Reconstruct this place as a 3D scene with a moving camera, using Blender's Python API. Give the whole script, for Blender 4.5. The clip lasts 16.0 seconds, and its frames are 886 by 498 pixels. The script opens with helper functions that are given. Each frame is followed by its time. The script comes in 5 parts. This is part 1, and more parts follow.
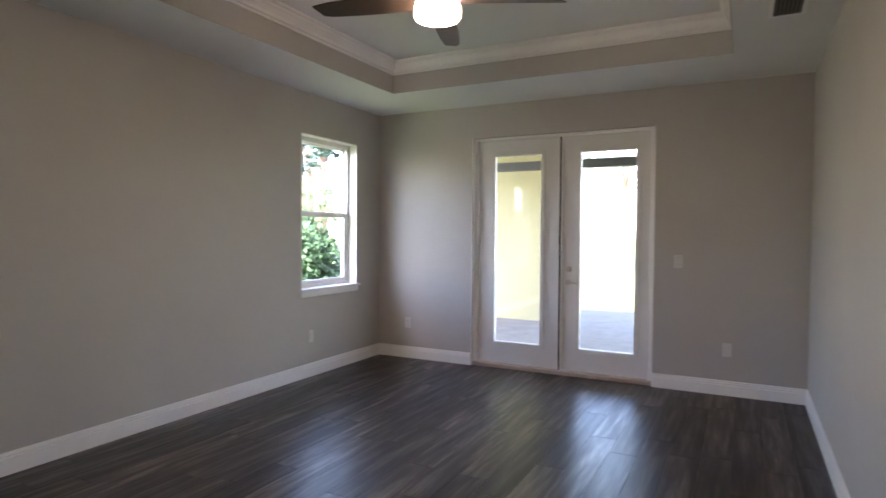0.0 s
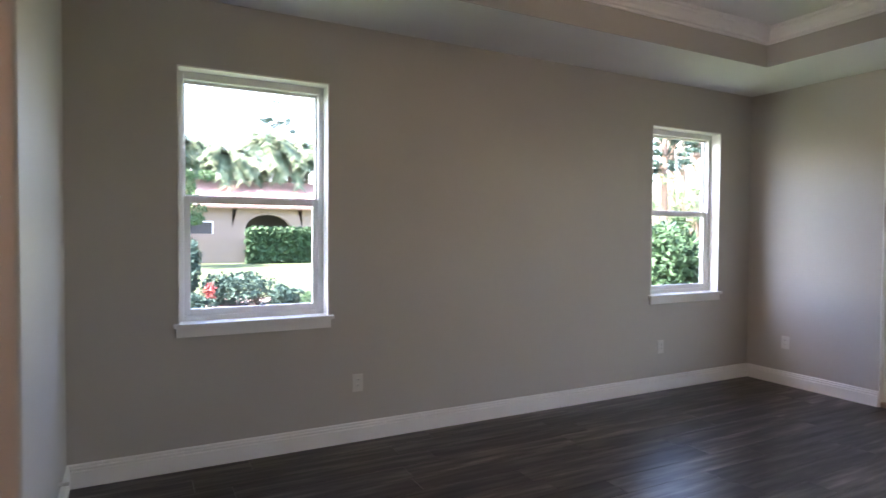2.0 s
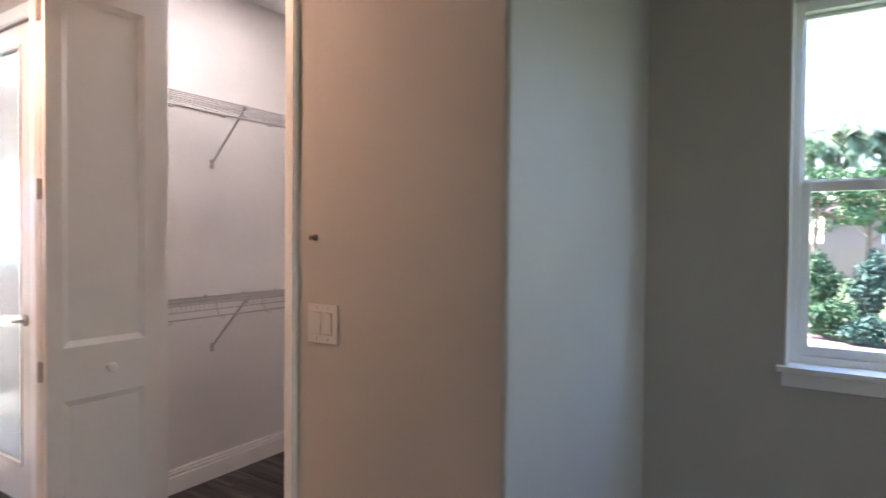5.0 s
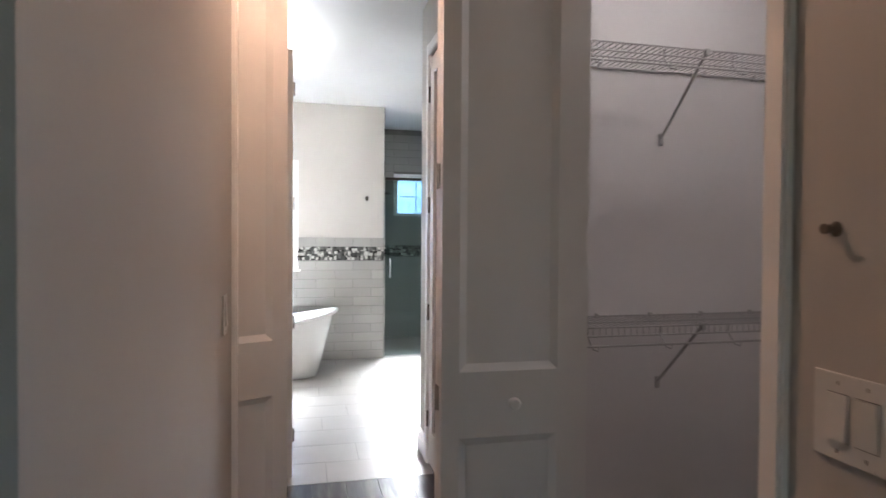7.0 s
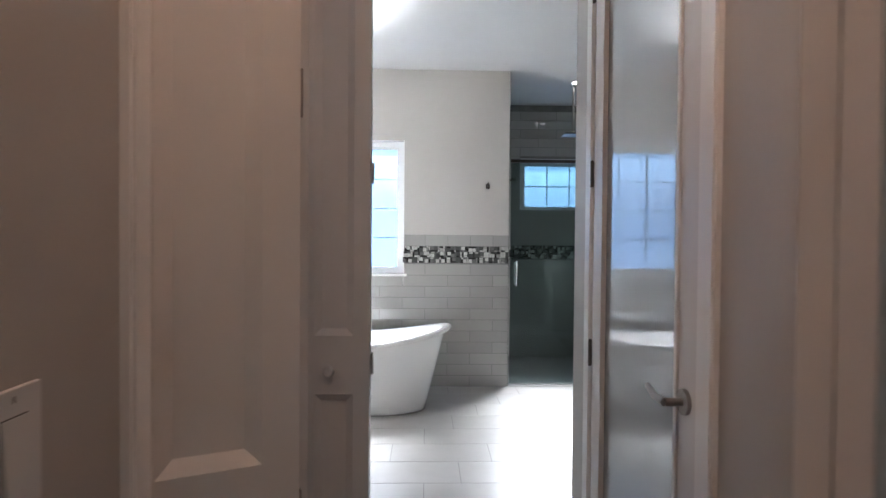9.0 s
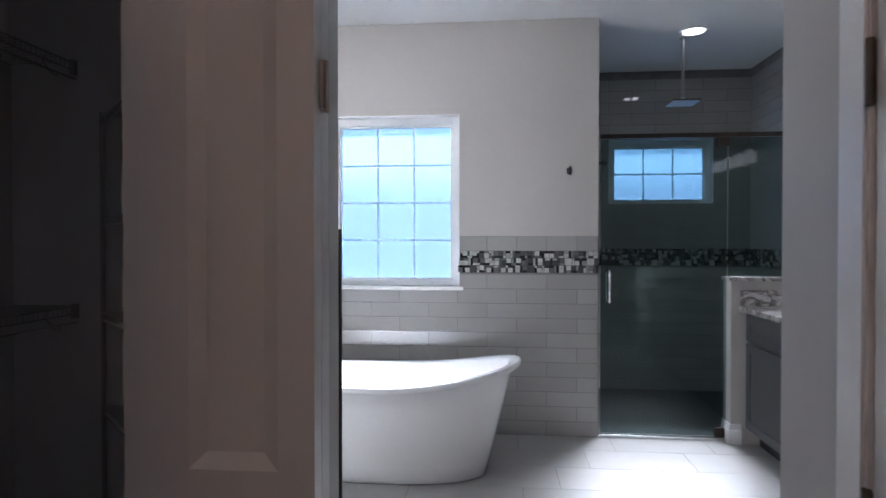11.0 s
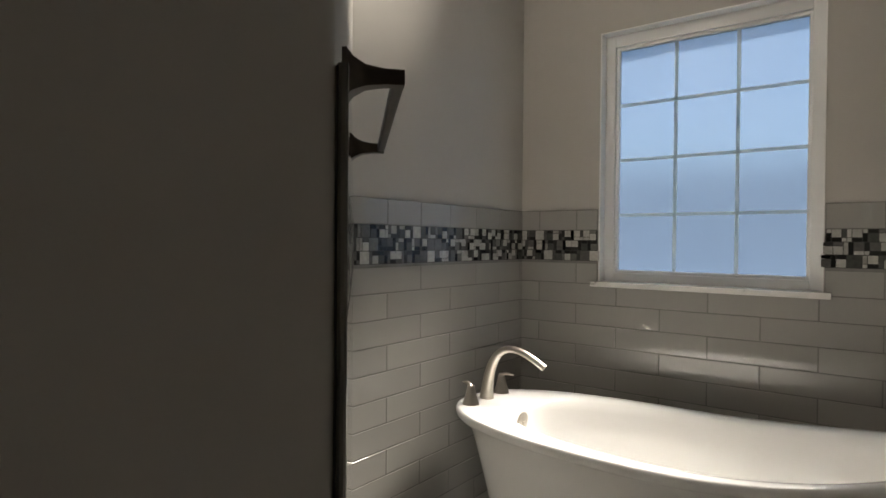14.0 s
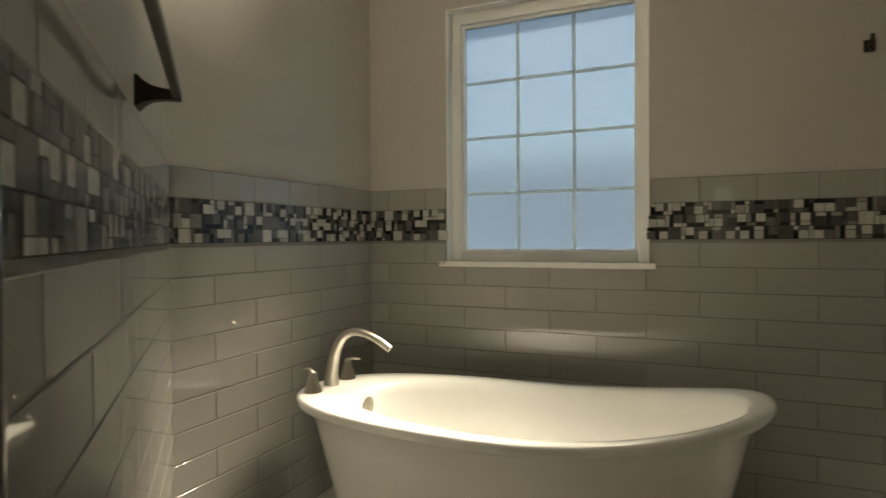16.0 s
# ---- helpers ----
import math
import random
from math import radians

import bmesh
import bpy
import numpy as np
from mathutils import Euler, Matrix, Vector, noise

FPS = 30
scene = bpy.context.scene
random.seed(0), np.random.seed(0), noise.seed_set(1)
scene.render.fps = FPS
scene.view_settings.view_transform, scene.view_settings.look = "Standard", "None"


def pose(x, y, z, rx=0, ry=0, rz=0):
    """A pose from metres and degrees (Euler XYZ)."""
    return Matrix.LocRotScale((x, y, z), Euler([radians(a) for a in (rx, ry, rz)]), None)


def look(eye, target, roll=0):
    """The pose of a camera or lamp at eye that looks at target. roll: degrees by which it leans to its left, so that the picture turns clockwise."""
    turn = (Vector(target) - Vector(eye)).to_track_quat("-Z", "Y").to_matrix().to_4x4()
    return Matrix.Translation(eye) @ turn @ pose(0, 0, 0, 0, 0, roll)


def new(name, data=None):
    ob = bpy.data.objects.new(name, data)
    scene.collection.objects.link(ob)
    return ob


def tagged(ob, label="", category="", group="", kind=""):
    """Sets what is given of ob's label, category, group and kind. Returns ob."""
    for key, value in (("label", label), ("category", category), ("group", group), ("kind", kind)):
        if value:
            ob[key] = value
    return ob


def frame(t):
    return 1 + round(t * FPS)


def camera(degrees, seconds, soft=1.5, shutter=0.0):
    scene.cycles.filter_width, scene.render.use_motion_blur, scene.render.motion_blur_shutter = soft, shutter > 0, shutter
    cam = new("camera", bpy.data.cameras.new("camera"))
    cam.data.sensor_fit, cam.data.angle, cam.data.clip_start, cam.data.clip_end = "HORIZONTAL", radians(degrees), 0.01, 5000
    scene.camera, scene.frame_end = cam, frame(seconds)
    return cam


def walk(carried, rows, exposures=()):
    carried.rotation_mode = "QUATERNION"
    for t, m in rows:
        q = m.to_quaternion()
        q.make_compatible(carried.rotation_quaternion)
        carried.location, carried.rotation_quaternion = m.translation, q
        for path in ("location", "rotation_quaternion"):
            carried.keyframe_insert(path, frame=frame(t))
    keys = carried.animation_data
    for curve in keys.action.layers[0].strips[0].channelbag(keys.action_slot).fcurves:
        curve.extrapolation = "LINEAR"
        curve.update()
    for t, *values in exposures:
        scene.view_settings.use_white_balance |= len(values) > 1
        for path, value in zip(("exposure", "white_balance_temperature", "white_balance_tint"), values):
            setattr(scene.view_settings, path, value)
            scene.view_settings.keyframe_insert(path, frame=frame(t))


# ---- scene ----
cam = camera(74.0, 16.0, 1.5, 0.3)
PATH = [
    (0, (0.041, 0.2, 1.438), (-0.874, 1.977, 1.383), 0.4),
    (0.5, (-0.028, 0.295, 1.419), (-1.203, 1.913, 1.371), 0.5),
    (1, (-0.002, 0.392, 1.429), (-1.424, 1.797, 1.372), 0.5),
    (1.5, (0.017, 0.474, 1.419), (-1.609, 1.637, 1.364), 0.4),
    (2, (-0.002, 0.531, 1.43), (-1.77, 1.464, 1.373), 0.4),
    (2.5, (-0.024, 0.594, 1.449), (-1.894, 1.302, 1.383), 0.4),
    (3, (-0.142, 0.676, 1.417), (-2.089, 1.131, 1.363), 0.3),
    (3.5, (-0.328, 0.742, 1.395), (-2.323, 0.881, 1.353), 0.2),
    (4, (-0.563, 0.856, 1.399), (-2.545, 0.593, 1.35), 0.3),
    (4.5, (-0.786, 0.978, 1.392), (-2.653, 0.26, 1.35), 0.2),
    (5, (-0.998, 0.888, 1.392), (-2.678, -0.197, 1.352), 0.5),
    (5.2, (-1.058, 0.85, 1.405), (-2.642, -0.37, 1.359), 0.5),
    (7.5, (-1.694, -0.087, 1.354), (-1.937, -2.072, 1.319), 0.4),
    (8, (-1.721, -0.448, 1.339), (-1.859, -2.443, 1.303), 0.3),
    (8.5, (-1.732, -0.793, 1.33), (-1.815, -2.791, 1.294), 0.4),
    (11, (-1.806, -2.35, 1.323), (-1.617, -4.341, 1.298), -0.0),
    (11.5, (-1.924, -2.583, 1.32), (-1.517, -4.542, 1.299), 0.1),
    (12, (-1.913, -2.863, 1.317), (-1.325, -4.775, 1.289), 0.2),
    (12.5, (-1.915, -3.144, 1.298), (-1.124, -4.981, 1.27), 0.3),
    (13, (-1.89, -3.401, 1.273), (-0.919, -5.149, 1.246), 0.3),
    (13.5, (-1.829, -3.574, 1.227), (-0.71, -5.231, 1.208), 0.5),
    (14, (-1.735, -3.691, 1.198), (-0.527, -5.284, 1.173), 0.5),
    (14.5, (-1.701, -3.741, 1.158), (-0.477, -5.323, 1.135), 0.2),
    (15, (-1.714, -3.772, 1.126), (-0.526, -5.381, 1.101), -0.1),
    (15.5, (-1.729, -3.801, 1.107), (-0.671, -5.498, 1.076), -0.1),
    (16, (-1.763, -3.837, 1.124), (-0.936, -5.658, 1.086), -0.4),
]
EXPOSURES = [(0, 4.1, 6550, 22), (2.0, 4.0, 6550, 22), (3.5, 4.15, 6500, 22), (4.4, 4.2, 6250, 19), (5.2, 3.65, 6000, 15), (7.3, 2.5, 5800, 11), (8.7, 1.9, 5700, 11), (10.8, 1.35, 5350, 15), (12.5, 0.5, 6500, 15), (14, -0.1, 7100, 11), (16, -0.15, 8700, 4)]
walk(cam, [(t, look(eye, target, roll)) for t, eye, target, roll in PATH], EXPOSURES)

# ---- world, sun, lamps ----
world = bpy.data.worlds.new("sky")
scene.world = world
world.use_nodes = True
_sky = world.node_tree.nodes.new("ShaderNodeTexSky")
_sky.sky_type, _sky.sun_disc = "NISHITA", False
SUN_FROM = Vector((-0.10, -0.82, 0.98)).normalized()
_sky.sun_elevation = math.asin(SUN_FROM.z)
_sky.sun_rotation = math.atan2(SUN_FROM.x, SUN_FROM.y)
_bg = world.node_tree.nodes["Background"]
_bg.inputs["Strength"].default_value = 0.15
world.node_tree.links.new(_sky.outputs[0], _bg.inputs["Color"])
_sun = bpy.data.lights.new("sun", "SUN")
_sun.energy, _sun.angle, _sun.color = 5.0, radians(4.0), (1.0, 0.96, 0.91)
sun = new("sun", _sun)
sun.matrix_world = look(SUN_FROM * 30, (0, 0, 0))


def window_light(name, place, width, height, watts, way, spread=64):
    """An added area lamp that stands in for the daylight that a frosted window scatters into the room: down along the
    sun's way, or up from the sunlit ground.
    """
    d = bpy.data.lights.new(name, "AREA")
    d.shape, d.size, d.size_y, d.energy, d.color, d.spread = "RECTANGLE", width, height, watts, (1.0, 0.96, 0.90), radians(spread)
    ob = new(name, d)
    ob.matrix_world = look(place, Vector(place) + Vector(way))
    return ob


window_light("window_light", (-1.08, -6.10, 1.66), 0.72, 0.52, 10.0, (0.20, 0.64, -1.0), 52)
# extra upward lamp, added to lift the ceiling and upper walls
window_light("window_light", (-1.08, -6.10, 1.88), 0.70, 0.46, 13.0, (0.25, 0.85, 0.42), 66)
window_light("window_light", (-3.23, -7.66, 1.93), 0.72, 0.26, 6.5, (0.24, 1.0, -0.86), 46)


# ---- materials ----
def shader(name, rough=0.5, metal=0.0):
    m = bpy.data.materials.new(name)
    m.use_nodes = True
    t = m.node_tree
    b = t.nodes["Principled BSDF"]
    b.inputs["Roughness"].default_value, b.inputs["Metallic"].default_value = rough, metal
    return m, t, b


def node(t, kind, **values):
    n = t.nodes.new("ShaderNode" + kind)
    for key, value in values.items():
        n.inputs[key.replace("_", " ")].default_value = value
    return n


def coords(t, scale=(1, 1, 1), shift=False):
    """Object coordinates, stretched, and moved by each object's own random number."""
    c = t.nodes.new("ShaderNodeTexCoord")
    m = t.nodes.new("ShaderNodeMapping")
    m.inputs["Scale"].default_value = scale
    t.links.new(c.outputs["Object"], m.inputs["Vector"])
    if shift:
        info = t.nodes.new("ShaderNodeObjectInfo")
        mul = t.nodes.new("ShaderNodeMath")
        mul.operation = "MULTIPLY"
        mul.inputs[1].default_value = 37.0
        t.links.new(info.outputs["Random"], mul.inputs[0])
        t.links.new(mul.outputs[0], m.inputs["Location"])
    return m.outputs["Vector"]


def ramp(t, source, stops):
    r = t.nodes.new("ShaderNodeValToRGB")
    while len(r.color_ramp.elements) < len(stops):
        r.color_ramp.elements.new(0.5)
    for e, (p, c) in zip(r.color_ramp.elements, stops):
        e.position, e.color = p, (*c, 1)
    t.links.new(source, r.inputs["Fac"])
    return r.outputs["Color"]


def bump(t, b, source, strength, distance):
    n = node(t, "Bump", Strength=strength, Distance=distance)
    t.links.new(source, n.inputs["Height"])
    t.links.new(n.outputs["Normal"], b.inputs["Normal"])


def noise_out(t, vector, scale, detail=4.0, rough=0.55):
    n = node(t, "TexNoise", Scale=scale, Detail=detail, Roughness=rough)
    t.links.new(vector, n.inputs["Vector"])
    return n.outputs["Fac"]


def mottled(name, colour, rough=0.6, vary=0.06, scale=3.0, grain=220.0, relief=0.12, depth=0.0006, metal=0.0, shift=False, spec=0.5):
    """A surface with slow stains and a fine grain."""
    m, t, b = shader(name, rough, metal)
    v = coords(t, shift=shift)
    lo = [c * (1 - vary) for c in colour]
    hi = [min(1, c * (1 + vary)) for c in colour]
    t.links.new(ramp(t, noise_out(t, v, scale), [(0.3, lo), (0.7, hi)]), b.inputs["Base Color"])
    b.inputs["Specular IOR Level"].default_value = spec
    if relief:
        bump(t, b, noise_out(t, v, grain, 2.0), relief, depth)
    return m


M_WALL = mottled("wall_paint", (0.50, 0.478, 0.445), 0.55, 0.03, 1.5, 260.0, 0.25, 0.0008)
M_WHITE_WALL = mottled("closet_paint", (0.72, 0.70, 0.69), 0.6, 0.03, 1.5, 260.0, 0.2, 0.0008)
M_CEIL = mottled("ceiling_paint", (0.78, 0.78, 0.77), 0.8, 0.02, 2.0, 120.0, 0.35, 0.0015)
M_TRIM = mottled("trim_paint", (0.87, 0.865, 0.85), 0.32, 0.02, 4.0, 90.0, 0.05, 0.0004)
M_DOOR = mottled("door_paint", (0.74, 0.73, 0.71), 0.38, 0.02, 4.0, 130.0, 0.08, 0.0004)
M_VINYL = mottled("window_vinyl", (0.82, 0.82, 0.81), 0.3, 0.015, 5.0, 60.0, 0.03, 0.0003)
M_PLATE = mottled("switch_plastic", (0.66, 0.65, 0.62), 0.3, 0.01, 8.0, 60.0, 0.0)
M_NICKEL = mottled("brushed_nickel", (0.62, 0.58, 0.52), 0.28, 0.05, 20.0, 300.0, 0.1, 0.0002, 1.0)
M_BRONZE = mottled("dark_bronze", (0.07, 0.055, 0.045), 0.35, 0.2, 20.0, 300.0, 0.1, 0.0002, 0.8)
M_CHROME = mottled("chrome", (0.75, 0.75, 0.76), 0.12, 0.02, 8.0, 60.0, 0.0, 0.0, 1.0)
M_HINGE = mottled("hinge_steel", (0.16, 0.14, 0.12), 0.4, 0.1, 20.0, 100.0, 0.0, 0.0, 0.9)
M_WIRE = mottled("wire_vinyl", (0.42, 0.41, 0.40), 0.35, 0.03, 10.0, 60.0, 0.0)
M_ACRYLIC = mottled("tub_acrylic", (0.84, 0.835, 0.82), 0.09, 0.01, 2.0, 60.0, 0.0)
M_GROUT = mottled("grout", (0.20, 0.195, 0.185), 0.9, 0.15, 12.0, 200.0, 0.4, 0.001)
M_SUBFLOOR = mottled("dark_joint", (0.02, 0.018, 0.017), 0.9, 0.1, 6.0, 90.0, 0.1)
M_STUCCO = mottled("yellow_stucco", (0.37, 0.335, 0.20), 0.85, 0.06, 2.0, 60.0, 0.4, 0.003)
M_PEACH = mottled("peach_stucco", (0.24, 0.18, 0.145), 0.85, 0.08, 1.0, 30.0, 0.4, 0.003)
M_ROOFTILE = mottled("clay_roof", (0.42, 0.24, 0.19), 0.8, 0.25, 2.0, 12.0, 0.6, 0.02)
M_DARK = mottled("dark_opening", (0.05, 0.045, 0.045), 0.8, 0.2, 2.0, 30.0, 0.1)
M_CABINET = mottled("grey_cabinet_paint", (0.10, 0.102, 0.104), 0.4, 0.05, 6.0, 140.0, 0.06, 0.0003)
M_BARK = mottled("bark", (0.16, 0.11, 0.08), 0.9, 0.35, 6.0, 30.0, 0.8, 0.02)


def make_plank():
    m, t, b = shader("vinyl_plank", 0.30)
    b.inputs["Specular IOR Level"].default_value = 0.35
    v = coords(t, (7.0, 0.55, 1.0), True)
    grain = noise_out(t, v, 3.2, 5.0, 0.55)
    fine = noise_out(t, coords(t, (60.0, 2.0, 1.0), True), 4.0, 4.0, 0.6)
    info = t.nodes.new("ShaderNodeObjectInfo")
    a = ramp(t, grain, [(0.28, (0.012, 0.010, 0.009)), (0.48, (0.036, 0.030, 0.027)), (0.62, (0.085, 0.074, 0.066)), (0.78, (0.17, 0.15, 0.135))])
    f = ramp(t, fine, [(0.3, (0.82, 0.82, 0.82)), (0.7, (1.15, 1.15, 1.15))])
    p = ramp(t, info.outputs["Random"], [(0.0, (0.55, 0.53, 0.52)), (1.0, (1.55, 1.52, 1.5))])
    x1 = t.nodes.new("ShaderNodeMix"); x1.data_type, x1.blend_type = "RGBA", "MULTIPLY"; x1.inputs[0].default_value = 1.0
    x2 = t.nodes.new("ShaderNodeMix"); x2.data_type, x2.blend_type = "RGBA", "MULTIPLY"; x2.inputs[0].default_value = 1.0
    t.links.new(a, x1.inputs[6]); t.links.new(f, x1.inputs[7])
    t.links.new(x1.outputs[2], x2.inputs[6]); t.links.new(p, x2.inputs[7])
    t.links.new(x2.outputs[2], b.inputs["Base Color"])
    t.links.new(ramp(t, grain, [(0.2, (0.42, 0.42, 0.42)), (0.8, (0.27, 0.27, 0.27))]), b.inputs["Roughness"])
    bump(t, b, fine, 0.12, 0.0006)
    return m


def make_tile(name, colour, rough, vary, cloud):
    m, t, b = shader(name, rough)
    v = coords(t, (1, 1, 1), True)
    info = t.nodes.new("ShaderNodeObjectInfo")
    c = ramp(t, noise_out(t, v, cloud, 6.0, 0.6), [(0.3, [k * (1 - vary) for k in colour]), (0.7, [k * (1 + vary) for k in colour])])
    p = ramp(t, info.outputs["Random"], [(0.0, (0.95, 0.95, 0.95)), (1.0, (1.05, 1.05, 1.05))])
    x = t.nodes.new("ShaderNodeMix"); x.data_type, x.blend_type = "RGBA", "MULTIPLY"; x.inputs[0].default_value = 1.0
    t.links.new(c, x.inputs[6]); t.links.new(p, x.inputs[7])
    t.links.new(x.outputs[2], b.inputs["Base Color"])
    bump(t, b, noise_out(t, v, 7.0, 1.0), 0.03, 0.002)
    b.inputs["Specular IOR Level"].default_value = 0.65
    return m


def make_mosaic(own, stops):
    """Glass and stone chips, a colour for each piece."""
    m, t, b = shader("mosaic_chip", 0.12)
    info = t.nodes.new("ShaderNodeObjectInfo" if own else "ShaderNodeNewGeometry")
    c = ramp(t, info.outputs["Random" if own else "Random Per Island"], stops)
    x = t.nodes.new("ShaderNodeMix"); x.data_type, x.blend_type = "RGBA", "MULTIPLY"; x.inputs[0].default_value = 1.0
    t.links.new(c, x.inputs[6])
    t.links.new(ramp(t, noise_out(t, coords(t), 60.0), [(0.3, (0.82, 0.82, 0.82)), (0.7, (1.15, 1.15, 1.15))]), x.inputs[7])
    t.links.new(x.outputs[2], b.inputs["Base Color"])
    return m


def make_marble(stops):
    m, t, b = shader("veined_marble", 0.15)
    v = coords(t)
    w = node(t, "TexNoise", Scale=7.0, Detail=8.0, Roughness=0.65, Distortion=1.6)
    t.links.new(v, w.inputs["Vector"])
    t.links.new(ramp(t, w.outputs["Fac"], stops), b.inputs["Base Color"])
    return m


def make_glass(name, colour=(1, 1, 1), rough=0.0):
    """A thin clear pane: see-through, with a mirror's share by the angle."""
    m = bpy.data.materials.new(name)
    m.use_nodes = True
    t = m.node_tree
    t.nodes.clear()
    out = t.nodes.new("ShaderNodeOutputMaterial")
    mix = t.nodes.new("ShaderNodeMixShader")
    tr = node(t, "BsdfTransparent", Color=(*colour, 1))
    gl = node(t, "BsdfGlossy", Roughness=rough)
    lw = node(t, "LayerWeight", Blend=0.5)
    pw = t.nodes.new("ShaderNodeMath"); pw.operation = "POWER"; pw.inputs[1].default_value = 5.0
    ma = t.nodes.new("ShaderNodeMath"); ma.operation = "MULTIPLY_ADD"; ma.inputs[1].default_value, ma.inputs[2].default_value = 0.9, 0.035
    t.links.new(lw.outputs["Facing"], pw.inputs[0])
    t.links.new(pw.outputs[0], ma.inputs[0])
    t.links.new(ma.outputs[0], mix.inputs[0])
    t.links.new(tr.outputs[0], mix.inputs[1])
    t.links.new(gl.outputs[0], mix.inputs[2])
    t.links.new(mix.outputs[0], out.inputs["Surface"])
    return m


def make_frosted():
    m = bpy.data.materials.new("frosted_glass")
    m.use_nodes = True
    t = m.node_tree
    t.nodes.clear()
    out = t.nodes.new("ShaderNodeOutputMaterial")
    mix, mix2 = t.nodes.new("ShaderNodeMixShader"), t.nodes.new("ShaderNodeMixShader")
    tl = node(t, "BsdfTranslucent", Color=(0.56, 0.70, 0.90, 1))
    rf = node(t, "BsdfRefraction", Color=(0.66, 0.77, 0.87, 1), Roughness=0.24, IOR=1.42)
    gl = node(t, "BsdfGlossy", Roughness=0.25)
    v = coords(t)
    n = node(t, "Bump", Strength=0.25, Distance=0.002)
    t.links.new(noise_out(t, v, 160.0, 3.0), n.inputs["Height"])
    for s in (tl, rf, gl):
        t.links.new(n.outputs["Normal"], s.inputs["Normal"])
    mix.inputs[0].default_value, mix2.inputs[0].default_value = 0.62, 0.04
    t.links.new(tl.outputs[0], mix.inputs[1]); t.links.new(rf.outputs[0], mix.inputs[2])
    t.links.new(mix.outputs[0], mix2.inputs[1]); t.links.new(gl.outputs[0], mix2.inputs[2])
    t.links.new(mix2.outputs[0], out.inputs["Surface"])
    return m


def make_glow(name, colour, strength):
    m, t, b = shader(name, 0.4)
    b.inputs["Base Color"].default_value = (0.9, 0.88, 0.85, 1)
    b.inputs["Emission Color"].default_value = (*colour, 1)
    b.inputs["Emission Strength"].default_value = strength
    return m


def make_leaf(name, a, b_, c):
    m, t, b = shader(name, 0.75)
    b.inputs["Specular IOR Level"].default_value = 0.15
    g = t.nodes.new("ShaderNodeNewGeometry")
    t.links.new(ramp(t, g.outputs["Random Per Island"], [(0.0, a), (0.5, b_), (1.0, c)]), b.inputs["Base Color"])
    b.inputs["Subsurface Weight"].default_value = 0.0
    return m


def make_ground(name, a, b_, scale):
    m, t, b = shader(name, 0.95)
    v = coords(t)
    t.links.new(ramp(t, noise_out(t, v, scale, 8.0, 0.7), [(0.3, a), (0.7, b_)]), b.inputs["Base Color"])
    bump(t, b, noise_out(t, v, 60.0), 0.6, 0.02)
    return m


M_PLANK = make_plank()
M_TILE = make_tile("grey_ceramic", (0.36, 0.35, 0.33), 0.025, 0.03, 3.0)
M_FTILE = make_tile("stone_look_porcelain", (0.41, 0.40, 0.38), 0.32, 0.10, 2.2)
_pale = [(0.0, (0.055, 0.056, 0.053)), (0.47, (0.15, 0.15, 0.142)), (0.53, (0.40, 0.39, 0.365)), (1.0, (0.54, 0.53, 0.495))]
_deep = [(0.0, (0.012, 0.012, 0.011)), (0.6, (0.04, 0.04, 0.038)), (0.8, (0.13, 0.13, 0.125)), (1.0, (0.40, 0.39, 0.36))]
M_CHIP = {True: make_mosaic(True, _pale), False: make_mosaic(True, _deep)}
M_CHIP_FAR = {True: make_mosaic(False, _pale), False: make_mosaic(False, _deep)}
M_BED = mottled("dark_mosaic_bed", (0.035, 0.034, 0.032), 0.8, 0.15, 12.0, 200.0, 0.2, 0.0005)
M_MARBLE = make_marble([(0.40, (0.75, 0.73, 0.70)), (0.5, (0.45, 0.42, 0.40)), (0.55, (0.18, 0.16, 0.15)), (0.62, (0.70, 0.68, 0.66))])
M_SILL = make_marble([(0.40, (0.80, 0.78, 0.75)), (0.60, (0.74, 0.72, 0.69)), (0.66, (0.30, 0.28, 0.26)), (0.70, (0.76, 0.74, 0.71))])
M_PANE = make_glass("clear_glass")
M_SHOWER = make_glass("shower_glass", (0.60, 0.68, 0.67))
M_FROST = make_frosted()
M_LAMP = make_glow("lamp_diffuser", (1.0, 0.78, 0.55), 4.0)
M_CAN = make_glow("recessed_lens", (1.0, 0.93, 0.85), 3.0)
M_HALL = make_glow("hall_lens", (1.0, 0.58, 0.36), 47.0)
M_CLOSET_LAMP = make_glow("closet_lens", (1.0, 0.86, 0.78), 20.0)
M_VANLAMP = make_glow("vanity_glass", (1.0, 0.92, 0.84), 0.75)
M_WALKIN_FILL = make_glow("walk_in_fill_lens", (1.0, 0.92, 0.86), 10.0)
M_GRASS = make_ground("lawn", (0.032, 0.055, 0.014), (0.075, 0.10, 0.03), 3.0)
M_MULCH = make_ground("mulch", (0.10, 0.06, 0.05), (0.24, 0.17, 0.15), 14.0)
M_PAVER = make_ground("patio_paver", (0.15, 0.13, 0.12), (0.25, 0.22, 0.20), 5.0)
M_LEAF = make_leaf("shrub_leaf", (0.018, 0.042, 0.020), (0.034, 0.072, 0.034), (0.06, 0.11, 0.05))
M_LEAF_BLUE = make_leaf("blue_shrub_leaf", (0.022, 0.046, 0.036), (0.034, 0.066, 0.052), (0.055, 0.095, 0.072))
M_LEAF_LIGHT = make_leaf("tree_leaf", (0.04, 0.08, 0.04), (0.07, 0.13, 0.06), (0.15, 0.21, 0.11))
